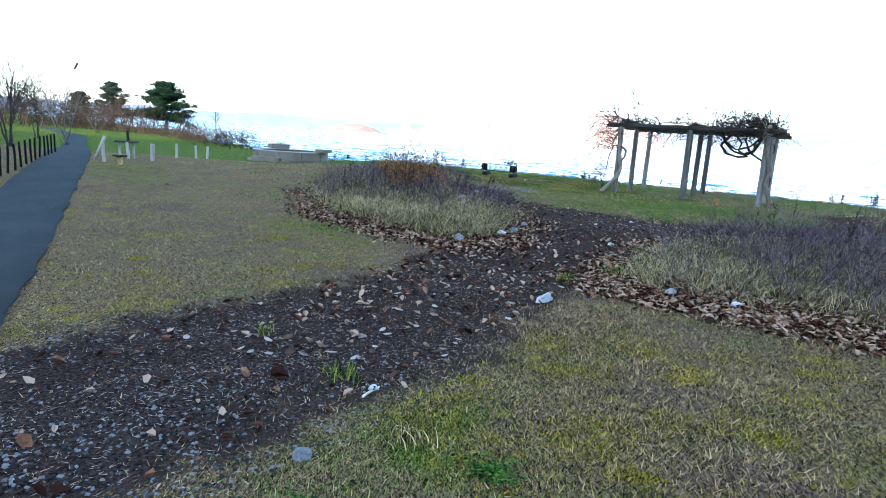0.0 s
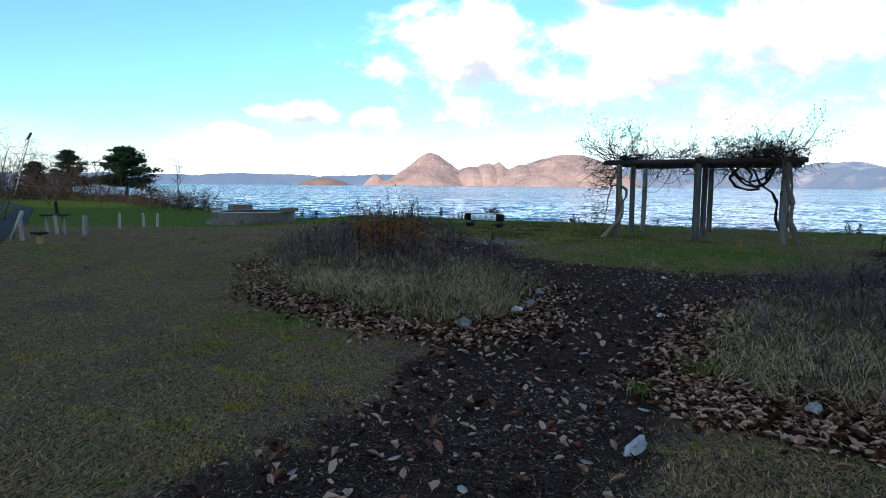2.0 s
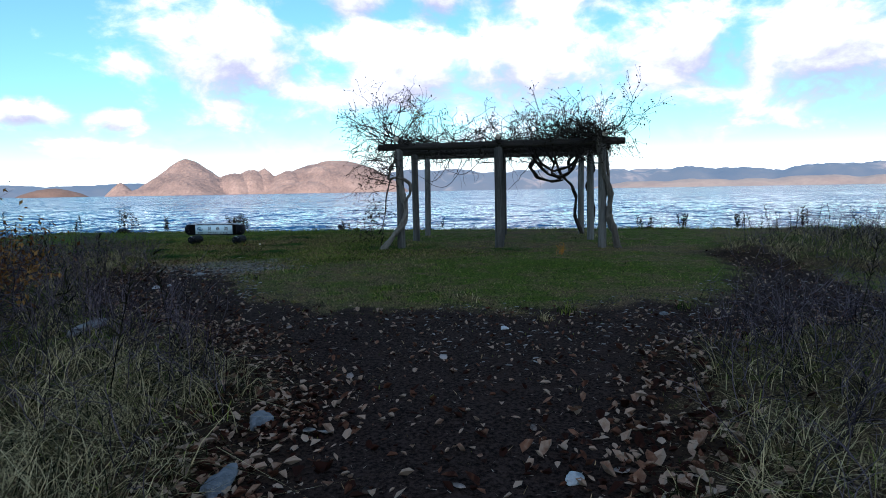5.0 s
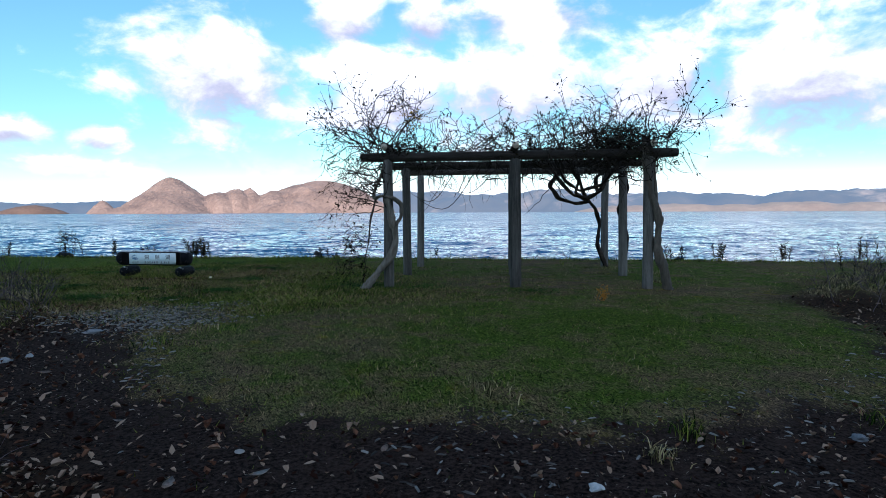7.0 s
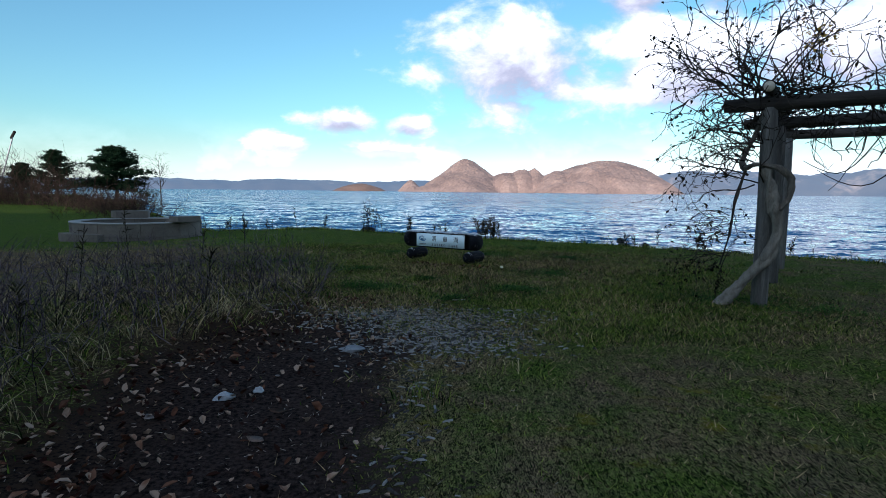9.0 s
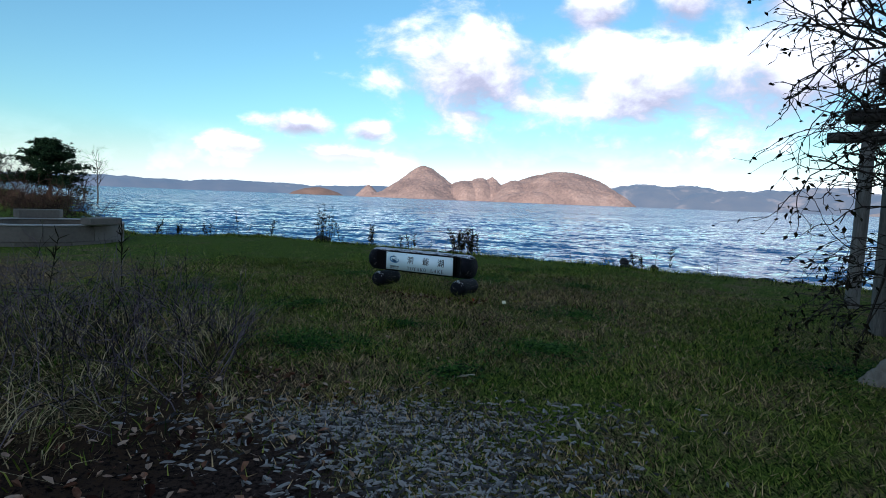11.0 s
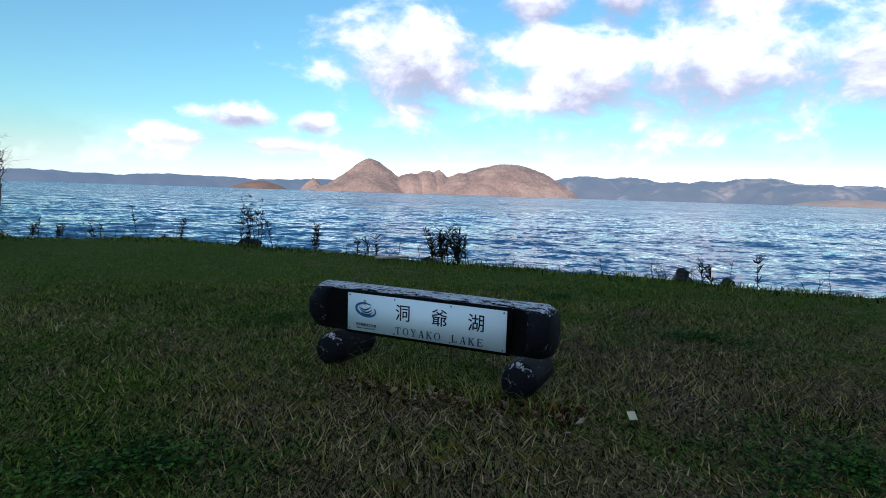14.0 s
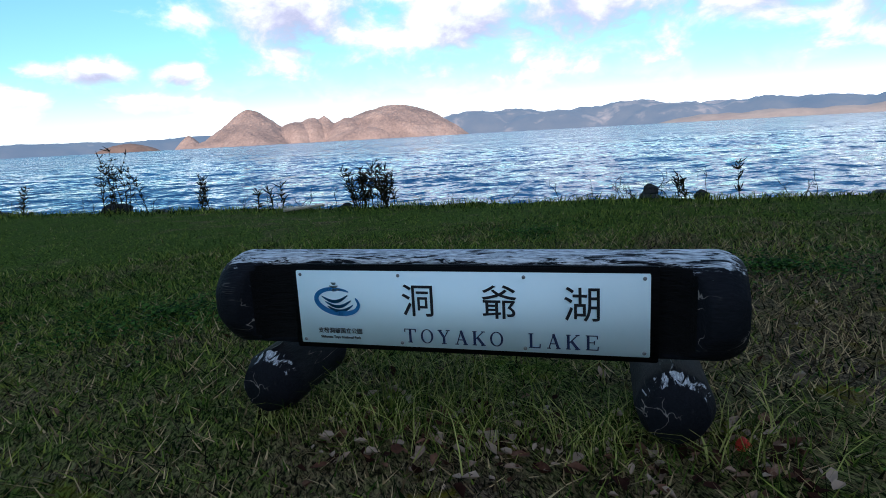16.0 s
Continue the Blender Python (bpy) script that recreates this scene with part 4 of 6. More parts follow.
def build_leaves():
    """Drifts of fallen leaves along the beds and over the soil."""
    rng = np.random.RandomState(21)
    spots = []
    p = scatter(rng, 300000, (-4.6, 8, 5, 21))
    for bed in (BED_A, BED_B):
        inn, d = inside(p[:, 0], p[:, 1], bed)
        s = np.where(inn, -d, d)
        front = np.clip(1.15 - (p[:, 1] - 9.5) / 9, 0.12, 1) if bed is BED_A else np.clip(1.2 - (p[:, 1] - 6.5) / 5, 0.2, 1)
        keep = (rng.rand(len(p)) < 1.0 * front * np.exp(-((s - 0.10) / 0.38) ** 2) * (0.5 + 0.5 * wobble(p[:, 0], p[:, 1], 2.4, 0.5)))
        spots.append(p[keep])
    q = scatter(rng, 26000, (-5, 11, 1.5, 20))
    inn, d = inside(q[:, 0], q[:, 1], DIRT)
    spots.append(q[inn & (rng.rand(len(q)) < np.interp(q[:, 1], [1.5, 4.5, 6.5], [0.10, 0.22, 0.75]))])
    n = 2600
    u, w = rng.rand(n), 0.26 * rng.randn(n)
    spots.append(np.column_stack([1.75 + 2.9 * u + 0.4 * w, 7.55 - 1.75 * u + w]))
    q = scatter(rng, 420, (-3, 4, 21, 27))
    spots.append(q[rng.rand(len(q)) < 0.5])
    s, t = rng.uniform(-0.45, 1.0, 420), -0.03 + 0.15 * rng.randn(420)
    a = radians(-32.8)
    q = np.column_stack([1.62 + s * math.cos(a) - t * math.sin(a), 24.62 + s * math.sin(a) + t * math.cos(a)])
    spots.append(q)
    xy = np.vstack(spots)
    xy = xy[to_line(xy[:, 0], xy[:, 1], SHORE) < -1]
    n = len(xy)
    size = rng.uniform(0.016, 0.056, n) * rng.uniform(0.6, 1.15, n) * np.interp(xy[:, 1], [11, 13, 20, 22], [1, 0.65, 0.65, 0.55])
    shape = np.array([(-1, 0, 0), (-0.3, -0.62, 0.15), (0.55, -0.42, 0.1), (1.05, 0.02, 0.0), (0.5, 0.45, 0.12), (-0.35, 0.6, 0.17), (0.05, 0, -0.12)])
    v = shape[None] * size[:, None, None] * rng.uniform(0.75, 1.25, (n, 7, 1))
    v[:, :, 2] *= rng.uniform(0.5, 3.4, n)[:, None]
    a, t = rng.uniform(0, 6.28, n), rng.uniform(-0.8, 0.8, n)
    tilt = v.copy()
    tilt[:, :, 0] = v[:, :, 0] * np.cos(t)[:, None] - v[:, :, 2] * np.sin(t)[:, None]
    tilt[:, :, 2] = v[:, :, 0] * np.sin(t)[:, None] + v[:, :, 2] * np.cos(t)[:, None]
    x = tilt[:, :, 0] * np.cos(a)[:, None] - tilt[:, :, 1] * np.sin(a)[:, None] + xy[:, 0][:, None]
    y = tilt[:, :, 0] * np.sin(a)[:, None] + tilt[:, :, 1] * np.cos(a)[:, None] + xy[:, 1][:, None]
    z = tilt[:, :, 2] + (land(xy[:, 0], xy[:, 1]) + size * 0.30 + 0.004)[:, None] + rng.uniform(0, 0.02, n)[:, None]
    verts = np.stack([x, y, z], 2).reshape(-1, 3)
    tri = np.array([(0, 1, 6), (1, 2, 6), (2, 3, 6), (3, 4, 6), (4, 5, 6), (5, 0, 6)])
    f = (np.arange(n)[:, None, None] * 7 + tri[None]).reshape(-1, 3)
    stuff(np_mesh("leaf_litter", verts, f, M_LEAF), "drifts of curled brown fallen leaves", "leaves")
    # single pale leaves on the soil path
    bm = bmesh.new()
    outline = [(-0.055, 0), (-0.03, -0.028), (0.0, -0.034), (0.03, -0.026), (0.062, 0.0), (0.03, 0.028), (-0.002, 0.036), (-0.032, 0.026)]
    rim = [bm.verts.new((x, y, 0.010 + 0.1 * abs(y) + 2.0 * x * x)) for x, y in outline]
    low = [bm.verts.new((x * 0.98, y * 0.98, 0.0085 + 0.1 * abs(y) + 2.0 * x * x)) for x, y in outline]
    mid, mid2 = bm.verts.new((0, 0, 0.006)), bm.verts.new((0, 0, 0.0045))
    for i in range(8):
        j = (i + 1) % 8
        bm.faces.new((rim[i], rim[j], mid))
        bm.faces.new((low[j], low[i], mid2))
        bm.faces.new((rim[j], rim[i], low[i], low[j]))
    first = None
    for k in range(170):
        for _try in range(30):
            x, y = rng.uniform(-2.2, 3.2), 4.4 + 14.4 * rng.rand() ** 2.2
            inn, d = inside(np.array([x]), np.array([y]), DIRT)
            bed = inside(np.array([x]), np.array([y]), BED_A)[0][0] or inside(np.array([x]), np.array([y]), BED_B)[0][0]
            if inn[0] and d[0] > 0.1 and not bed:
                break
        m = pose(x, y, on_land(x, y) + 0.003, rng.uniform(-12, 12), rng.uniform(-12, 12), rng.uniform(0, 360))
        s = rng.uniform(0.45, 1.05)
        if first is None:
            first = part("fallen_leaf", bm, M_LEAF_ONE)
            tagged(first, "pale dry fallen leaf on the dark soil path", "leaf", "leaves on the soil path")
            first.matrix_basis = m
        else:
            leaf = copy_thing(first, m)
            leaf.scale = (s, s * rng.uniform(0.6, 1.15), s * rng.uniform(0.6, 2.2))


def build_gravel():
    rng = np.random.RandomState(31)
    p = scatter(rng, 26000, (-6.5, 1.0, 0.3, 6.0))
    p = p[rng.rand(len(p)) < np.clip(1.2 - (p[:, 1] + 0.6 * p[:, 0]) / 4.5, 0.05, 1) * (0.5 + 0.5 * wobble(p[:, 0], p[:, 1], 2.1, 4.0))]
    chips(rng, p, rng.uniform(0.004, 0.013, len(p)), M_GRIT, "blue-grey grit bedded in bare soil", 0.2)
    p = np.vstack([np.column_stack([1.85 + 0.42 * rng.randn(2600), 19.3 + 0.42 * rng.randn(2600)]), np.column_stack([1.3 + 0.5 * rng.randn(1700), 20.0 + 0.22 * rng.randn(1700)]),
                   np.column_stack([2.3 + 0.5 * rng.randn(300), 20.2 + 0.15 * rng.randn(300)]), np.column_stack([1.75 + 0.1 * rng.randn(160), 17.3 + 0.7 * rng.randn(160)]),
                   scatter(rng, 900, (3, 9.5, 12.2, 14.6))])
    p = p[rng.rand(len(p)) < 0.9]
    chips(rng, p, rng.uniform(0.005, 0.016, len(p)), M_CHIP, "pale angular gravel on bare soil", 0.45)


def chips(rng, p, s, mat, label, reach):
    """Angular chips, wider than high, half bedded in the soil."""
    inn, d = inside(p[:, 0], p[:, 1], DIRT)
    keep = (inn | (d < reach)) | (p[:, 1] > 18.5)
    p, s = p[keep], s[keep]
    n = len(p)
    box = np.array([(-1.3, -0.7, -0.4), (1.2, -0.8, -0.4), (1.3, 0.7, -0.4), (-1.1, 0.8, -0.4), (-0.8, -0.4, 0.45), (0.7, -0.5, 0.5), (0.9, 0.4, 0.4), (-0.7, 0.5, 0.5)])
    v = box[None] * s[:, None, None] * rng.uniform(0.7, 1.3, (n, 8, 3)) * (np.array((1.7, 0.6, 0.7)) if mat is M_CHIP else 1.0)
    a = rng.uniform(0, 6.28, n)[:, None]
    x = v[:, :, 0] * np.cos(a) - v[:, :, 1] * np.sin(a) + p[:, 0][:, None]
    y = v[:, :, 0] * np.sin(a) + v[:, :, 1] * np.cos(a) + p[:, 1][:, None]
    z = v[:, :, 2] + (land(p[:, 0], p[:, 1]) + s * 0.35)[:, None]
    q = np.array([(0, 3, 2, 1), (4, 5, 6, 7), (0, 1, 5, 4), (1, 2, 6, 5), (2, 3, 7, 6), (3, 0, 4, 7)])
    f = (np.arange(n)[:, None, None] * 8 + q[None]).reshape(-1, 4)
    stuff(np_mesh("gravel", np.stack([x, y, z], 2).reshape(-1, 3), f, mat), label, "gravel")


# ======================= stones =======================
def stone_mesh(seed, sx, sy, sz, jag=0.34):
    bm = bmesh.new()
    bmesh.ops.create_icosphere(bm, subdivisions=3, radius=1)
    for v in bm.verts:
        n = noise.noise(v.co * 1.1 + Vector((seed * 7.1, 0, 0))) * 0.8 + noise.noise(v.co * 2.9 + Vector((0, seed * 3.3, 0))) * 0.35
        k = 1 + jag * 1.6 * n
        c = v.co * k
        c.z = max(c.z, -0.45)
        c.x += 0.25 * c.z * math.sin(seed * 2.1)
        c.z *= 1 - 0.25 * max(0, c.x)
        v.co = Vector((c.x * sx * 0.72, c.y * sy * 0.72, c.z * sz * 0.8))
    return bm


def build_stones():
    spec = [(1.09, 6.57, 0.17, 0.055, 0.10, 40, M_PALE, "chalk-white quartz stone at the edge of the soil path"),
            (0.08, 10.0, 0.12, 0.10, 0.10, 10, M_STONE, "blue-grey field stone edging the wild bed"),
            (0.87, 10.8, 0.17, 0.09, 0.09, 50, M_PALE, "pale rough stone edging the wild bed"),
            (1.12, 11.35, 0.20, 0.10, 0.09, 62, M_STONE, "long grey stone edging the wild bed"),
            (1.42, 12.1, 0.17, 0.09, 0.08, 60, M_STONE, "long grey stone edging the wild bed"),
            (1.14, 18.75, 0.13, 0.10, 0.035, 0, M_STONE, "flat blue-grey stone on the soil"),
            (0.55, 17.6, 0.08, 0.05, 0.04, 20, M_PALE, "broken white stone on the soil"),
            (0.72, 17.75, 0.05, 0.04, 0.03, 70, M_PALE, "broken white stone on the soil"),
            (2.86, 10.65, 0.09, 0.06, 0.04, 30, M_PALE, "small pale stone beside the path"),
            (2.72, 7.15, 0.10, 0.08, 0.09, 15, M_STONE, "grey stone among drifted leaves"),
            (3.35, 6.75, 0.08, 0.07, 0.07, 15, M_PALE, "pale stone among drifted leaves"),
            (-0.75, 2.95, 0.07, 0.06, 0.06, 15, M_STONE, "grey stone in the grass edge"),
            (-0.5, 3.9, 0.05, 0.04, 0.03, 15, M_PALE, "small pale stone on bare soil"),
            (4.0, 13.45, 0.06, 0.05, 0.03, 15, M_PALE, "small pale stone on bare soil"),
            (6.0, 13.3, 0.07, 0.06, 0.035, 15, M_STONE, "small grey stone on bare soil"),
            (0.1, 14.6, 0.10, 0.42, 0.07, -24, M_STONE, "long weathered edging stone beside the bed")]
    for k, (x, y, sx, sy, sz, turn, mat, label) in enumerate(spec):
        ob = part("stone", stone_mesh(k + 1, sx, sy, sz), mat, smooth=False)
        ob.matrix_basis = pose(x, y, on_land(x, y) + sz * 0.28, 0, 0, turn)
        tagged(ob, label, "stone")
    # stones of the bank
    rng = np.random.RandomState(41)
    kinds = [part("shore_stone", stone_mesh(60 + k, 0.34, 0.26, 0.24), M_RIPRAP, smooth=False) for k in range(4)]
    line = np.array(SHORE)
    n = 0
    for k in range(150):
        x = rng.uniform(-9, 21)
        y = np.interp(x, line[:, 0], line[:, 1]) + rng.uniform(0.25, 1.7)
        m = pose(x, y, on_land(x, y) + 0.04, rng.uniform(-15, 15), rng.uniform(-15, 15), rng.uniform(0, 360))
        if n < 4:
            ob = kinds[n]
            ob.matrix_basis = m
            tagged(ob, "dark wet boulder of the lake bank", "boulder", "boulders of the lake bank")
        else:
            ob = copy_thing(kinds[n % 4], m)
            s = rng.uniform(0.5, 1.1)
            ob.scale = (s, s, s * rng.uniform(0.45, 0.8))
        n += 1
    for x, y, s in ((6.15, 29.75, 0.5), (6.7, 29.4, 0.45), (2.4, 32.6, 0.6), (-1.6, 35.8, 0.55)):
        ob = copy_thing(kinds[1], pose(x, y, on_land(x, y) + 0.1, 0, 0, 40 * x))
        ob.scale = (s, s, s)


# ======================= name board on a log =======================
def lathe_log(length, radius, segs, rings, cut=None, seed=1, axis_z=False):
    """A log along x with rounded ends, shallow adze flats, and a front cut flat between two curved shoulders."""
    bm = bmesh.new()
    rows = []
    for i in range(rings + 1):
        u = i / rings
        x = (u - 0.5) * length
        end = min(u, 1 - u) * length
        r = radius * (1 - (0.20 * max(0, 1 - end / 0.07) ** 2 if cut else 0.24 * max(0, 1 - end / 0.06)))
        row = []
        for j in range(segs):
            a = 2 * math.pi * j / segs
            rr = r * (1 + 0.02 * noise.noise(Vector((x * 2.2, math.cos(a) * 1.5, math.sin(a) * 1.5 + seed))) + 0.012 * math.cos(9 * a) + (0 if cut else 0.02 * math.cos(8 * a)))
            y, z = rr * math.cos(a), rr * math.sin(a)
            if cut:
                half, depth = cut
                edge = abs(x) - half
                lim = -depth if edge < 0 else -depth - (radius - depth) * (1 - math.sqrt(max(0, 1 - min(1, edge / 0.125) ** 2)))
                y = max(y, lim)
            row.append(bm.verts.new((x, y, z)))
        rows.append(row)
    for a, b in zip(rows, rows[1:]):
        for j in range(segs):
            bm.faces.new((a[j], a[(j + 1) % segs], b[(j + 1) % segs], b[j]))
    bm.faces.new(rows[0][::-1])
    bm.faces.new(rows[-1])
    bmesh.ops.recalc_face_normals(bm, faces=bm.faces)
    return bm


def slab(sx, sy, sz, bevel=0.003, seg=2):
    bm = bmesh.new()
    bmesh.ops.create_cube(bm, size=1)
    for v in bm.verts:
        v.co = Vector((v.co.x * sx, v.co.y * sy, v.co.z * sz))
    if bevel:
        bmesh.ops.bevel(bm, geom=bm.edges[:], offset=bevel, segments=seg, affect="EDGES")
    return bm


def lettering(text, size, mat, parent, name, x, z, y, spacing=1.0, squash=1.0):
    cu = bpy.data.curves.new(name, "FONT")
    cu.body, cu.size, cu.extrude, cu.align_x, cu.align_y, cu.space_character = text, size, 0.0008, "CENTER", "CENTER", spacing
    cu.offset = size * 0.003
    tmp = new("tmp_text", cu)
    me = bpy.data.meshes.new_from_object(tmp.evaluated_get(bpy.context.evaluated_depsgraph_get()))
    bpy.data.objects.remove(tmp)
    me.materials.clear()
    me.materials.append(mat)
    ob = new(name, me)
    ob.parent = parent
    ob.matrix_basis = pose(x, y, z, 90, 0, 0) @ Matrix.Diagonal((squash, 1, 1, 1))
    return ob


def ribbon_bm(path, widths, y, thick=0.0012):
    """A flat band along a path in the x-z plane."""
    bm = bmesh.new()
    p = np.array(path, float)
    d = np.gradient(p, axis=0)
    d /= np.linalg.norm(d, axis=1)[:, None]
    n = np.stack([-d[:, 1], d[:, 0]], 1)
    sides = []
    for s in (-0.5, 0.5):
        sides.append([bm.verts.new((q[0], y, q[1])) for q in p + n * (s * np.array(widths))[:, None]])
    a, b = sides
    for i in range(len(p) - 1):
        bm.faces.new((a[i], a[i + 1], b[i + 1], b[i]))
    bmesh.ops.solidify(bm, geom=bm.faces[:], thickness=thick)
    bmesh.ops.recalc_face_normals(bm, faces=bm.faces)
    return bm


ROMAN = {  # strokes in a unit box: from, to, breadth
    "T": [((0.5, 0), (0.5, 1), 0.17), ((0.02, 0.97), (0.98, 0.97), 0.06), ((0.3, 0.03), (0.7, 0.03), 0.06), ((0.05, 0.99), (0.05, 0.76), 0.07), ((0.95, 0.99), (0.95, 0.76), 0.07)],
    "Y": [((0.5, 0), (0.5, 0.48), 0.16), ((0.14, 0.98), (0.52, 0.44), 0.16), ((0.86, 0.98), (0.52, 0.44), 0.07), ((0.0, 0.97), (0.34, 0.97), 0.06), ((0.68, 0.97), (1.0, 0.97), 0.06), ((0.3, 0.03), (0.7, 0.03), 0.06)],
    "A": [((0.5, 1), (0.14, 0), 0.07), ((0.48, 1), (0.86, 0), 0.17), ((0.26, 0.34), (0.74, 0.34), 0.06), ((0.0, 0.03), (0.3, 0.03), 0.06), ((0.66, 0.03), (1.02, 0.03), 0.06)],
    "K": [((0.17, 0), (0.17, 1), 0.17), ((0.85, 0.97), (0.2, 0.4), 0.07), ((0.40, 0.56), (0.88, 0.02), 0.17), ((0.0, 0.97), (0.34, 0.97), 0.06), ((0.0, 0.03), (0.34, 0.03), 0.06), ((0.7, 0.97), (1.0, 0.97), 0.06), ((0.66, 0.03), (1.04, 0.03), 0.06)],
    "L": [((0.22, 0), (0.22, 1), 0.17), ((0.04, 0.97), (0.4, 0.97), 0.06), ((0.04, 0.03), (0.9, 0.03), 0.06), ((0.88, 0.0), (0.92, 0.28), 0.07)],
    "E": [((0.2, 0), (0.2, 1), 0.17), ((0.03, 0.97), (0.88, 0.97), 0.06), ((0.03, 0.03), (0.92, 0.03), 0.06), ((0.2, 0.52), (0.66, 0.52), 0.06), ((0.86, 1.0), (0.87, 0.76), 0.07), ((0.9, 0.0), (0.93, 0.27), 0.07), ((0.66, 0.4), (0.66, 0.64), 0.06)],
}


def roman(ch, mat, parent, x, z, y, w=0.037, h=0.043):
    """One Roman capital with thick and thin strokes and serifs, as raised flat bars."""
    bm = bmesh.new()
    if ch == "O":
        n, rim = 36, []
        for i in range(n):
            a = 2 * math.pi * i / n
            c, s = math.cos(a), math.sin(a)
            rim.append([bm.verts.new((x + w * rx * c, yy, z + h * rz * s)) for rx, rz, yy in ((0.52, 0.51, y), (0.355, 0.455, y), (0.355, 0.455, y + 0.001), (0.52, 0.51, y + 0.001))])
        for i in range(n):
            a, b = rim[i], rim[(i + 1) % n]
            for j in range(4):
                bm.faces.new((a[j], a[(j + 1) % 4], b[(j + 1) % 4], b[j]))
    else:
        for k, (p, q, b) in enumerate(ROMAN[ch]):
            p, q = Vector(((p[0] - 0.5) * w, 0, (p[1] - 0.5) * h)), Vector(((q[0] - 0.5) * w, 0, (q[1] - 0.5) * h))
            d = (q - p).normalized()
            sd = Vector((-d.z, 0, d.x)) * (b * h * 0.5)
            lift = y - 0.00008 * k
            front = [bm.verts.new((x + c.x, lift, z + c.z)) for c in (p - sd, q - sd, q + sd, p + sd)]
            rear = [bm.verts.new((v.co.x, y + 0.001, v.co.z)) for v in front]
            bm.faces.new(front)
            bm.faces.new(rear[::-1])
            for j in range(4):
                bm.faces.new((front[j], front[(j + 1) % 4], rear[(j + 1) % 4], rear[j]))
    bmesh.ops.recalc_face_normals(bm, faces=bm.faces)
    return part("letter", bm, mat, parent, smooth=False)


def build_name_board():
    x, y, turn = 1.62, 24.62, -32.8
    z0 = on_land(1.62, 24.5)
    sign = thing("name_board", pose(x, y, z0, 0, 0, turn), "blackened log name board with white lettered panel on short logs", "sign")
    R, zc = 0.152, 0.435
    log = part("log", lathe_log(1.57, R, 48, 126, (0.555, 0.068)), M_LOG, sign, "charred log with a flat cut front and bleached top")
    log.matrix_basis = pose(0.01, 0, zc)
    log.data.materials.append(M_CHAR)
    for f in log.data.polygons:
        c, nn = f.center, f.normal
        if nn.y < -0.6 and abs(c.x) < 0.665 and abs(c.z) < 0.12 and c.y > -0.94 * math.sqrt(max(0, R * R - c.z * c.z)):
            f.material_index = 1
    for s in (-1, 1):
        foot = part("foot_log", lathe_log(0.46, 0.105, 24, 24, None, 5 + s), M_FOOT, sign, "short charred supporting log")
        foot.matrix_basis = pose(0.625 * s, 0.10, 0.160, 0, 0, 90)
    back = part("backing_board", slab(1.085, 0.02, 0.268), M_CHAR, sign, "black backing board")
    back.matrix_basis = pose(0.035, -0.088, zc - 0.005)
    W, H, yb = 1.04, 0.232, -0.104
    panel = part("panel", slab(W, 0.010, H, 0.002), M_BOARD, sign, "white enamel panel with dark lettering")
    panel.matrix_basis = pose(0.035, yb, zc - 0.004)
    yf = -0.0062
    for ch, px in (("洞", -0.127), ("爺", 0.114), ("湖", 0.344)):
        lettering(ch, 0.106, M_INK, panel, "character", px, 0.022, yf)
    for k, ch in enumerate("TOYAKO"):
        roman(ch, M_NAVY, panel, -0.158 + 0.0522 * k, -0.080, yf)
    for k, ch in enumerate("LAKE"):
        roman(ch, M_NAVY, panel, 0.212 + 0.0525 * k, -0.080, yf)
    lettering("支笏洞爺国立公園", 0.0185, M_INK, panel, "caption", -0.385, -0.074, yf)
    lettering("Shikotsu-Toya National Park", 0.0115, M_INK, panel, "caption", -0.385, -0.094, yf)
    # emblem of swirling rings, as plain bands
    ring, wid = [], []
    for i in range(49):
        a = radians(60 + 330 * i / 48)
        k = 1 - 0.10 * i / 48
        ring.append((-0.385 + 0.074 * k * math.cos(a), 0.020 + 0.040 * k * math.sin(a) - 0.10 * 0.074 * math.cos(a)))
        wid.append(0.004 + 0.012 * math.sin(math.pi * i / 48) ** 0.6)
    part("emblem_band", ribbon_bm(ring, wid, yf), M_BLUE, panel, "blue ring of the emblem")
    for dz, dx, mat in ((0.006, -0.002, M_BLUE), (0.022, -0.012, M_BLUE), (-0.008, 0.004, M_BLUE)):
        arc = [(-0.425 + dx + 0.085 * t, 0.020 + dz - 0.018 * math.sin(math.pi * t) + 0.004 * t - 0.006) for t in np.linspace(0, 1, 16)]
        part("emblem_band", ribbon_bm(arc, [0.003 + 0.008 * math.sin(math.pi * t) for t in np.linspace(0, 1, 16)], yf), mat, panel)
    for dz, h in ((0.050, 0.020), (0.060, 0.014), (0.070, 0.008)):
        arc = [(-0.395 + h * (t - 0.5) * 2, 0.020 + dz - 0.010 - 0.004 * math.sin(math.pi * t)) for t in np.linspace(0, 1, 10)]
        part("emblem_band", ribbon_bm(arc, [0.002 + 0.006 * math.sin(math.pi * t) for t in np.linspace(0, 1, 10)], yf), M_PALEBLUE, panel)
    for px in (-0.505, -0.185, 0.185, 0.505):
        for pz in (-0.104, 0.104):
            bm = bmesh.new()
            bmesh.ops.create_uvsphere(bm, u_segments=10, v_segments=6, radius=0.0055)
            sc = part("screw", bm, M_STEEL, panel)
            sc.matrix_basis = pose(px, -0.005, pz) @ Matrix.Diagonal((1, 0.5, 1, 1))


# ======================= pergola with vines =======================
PX, PY, PT, PA, PB = 5.53, 21.11, -30.35, 2.28, 2.14
POST_H = 2.30


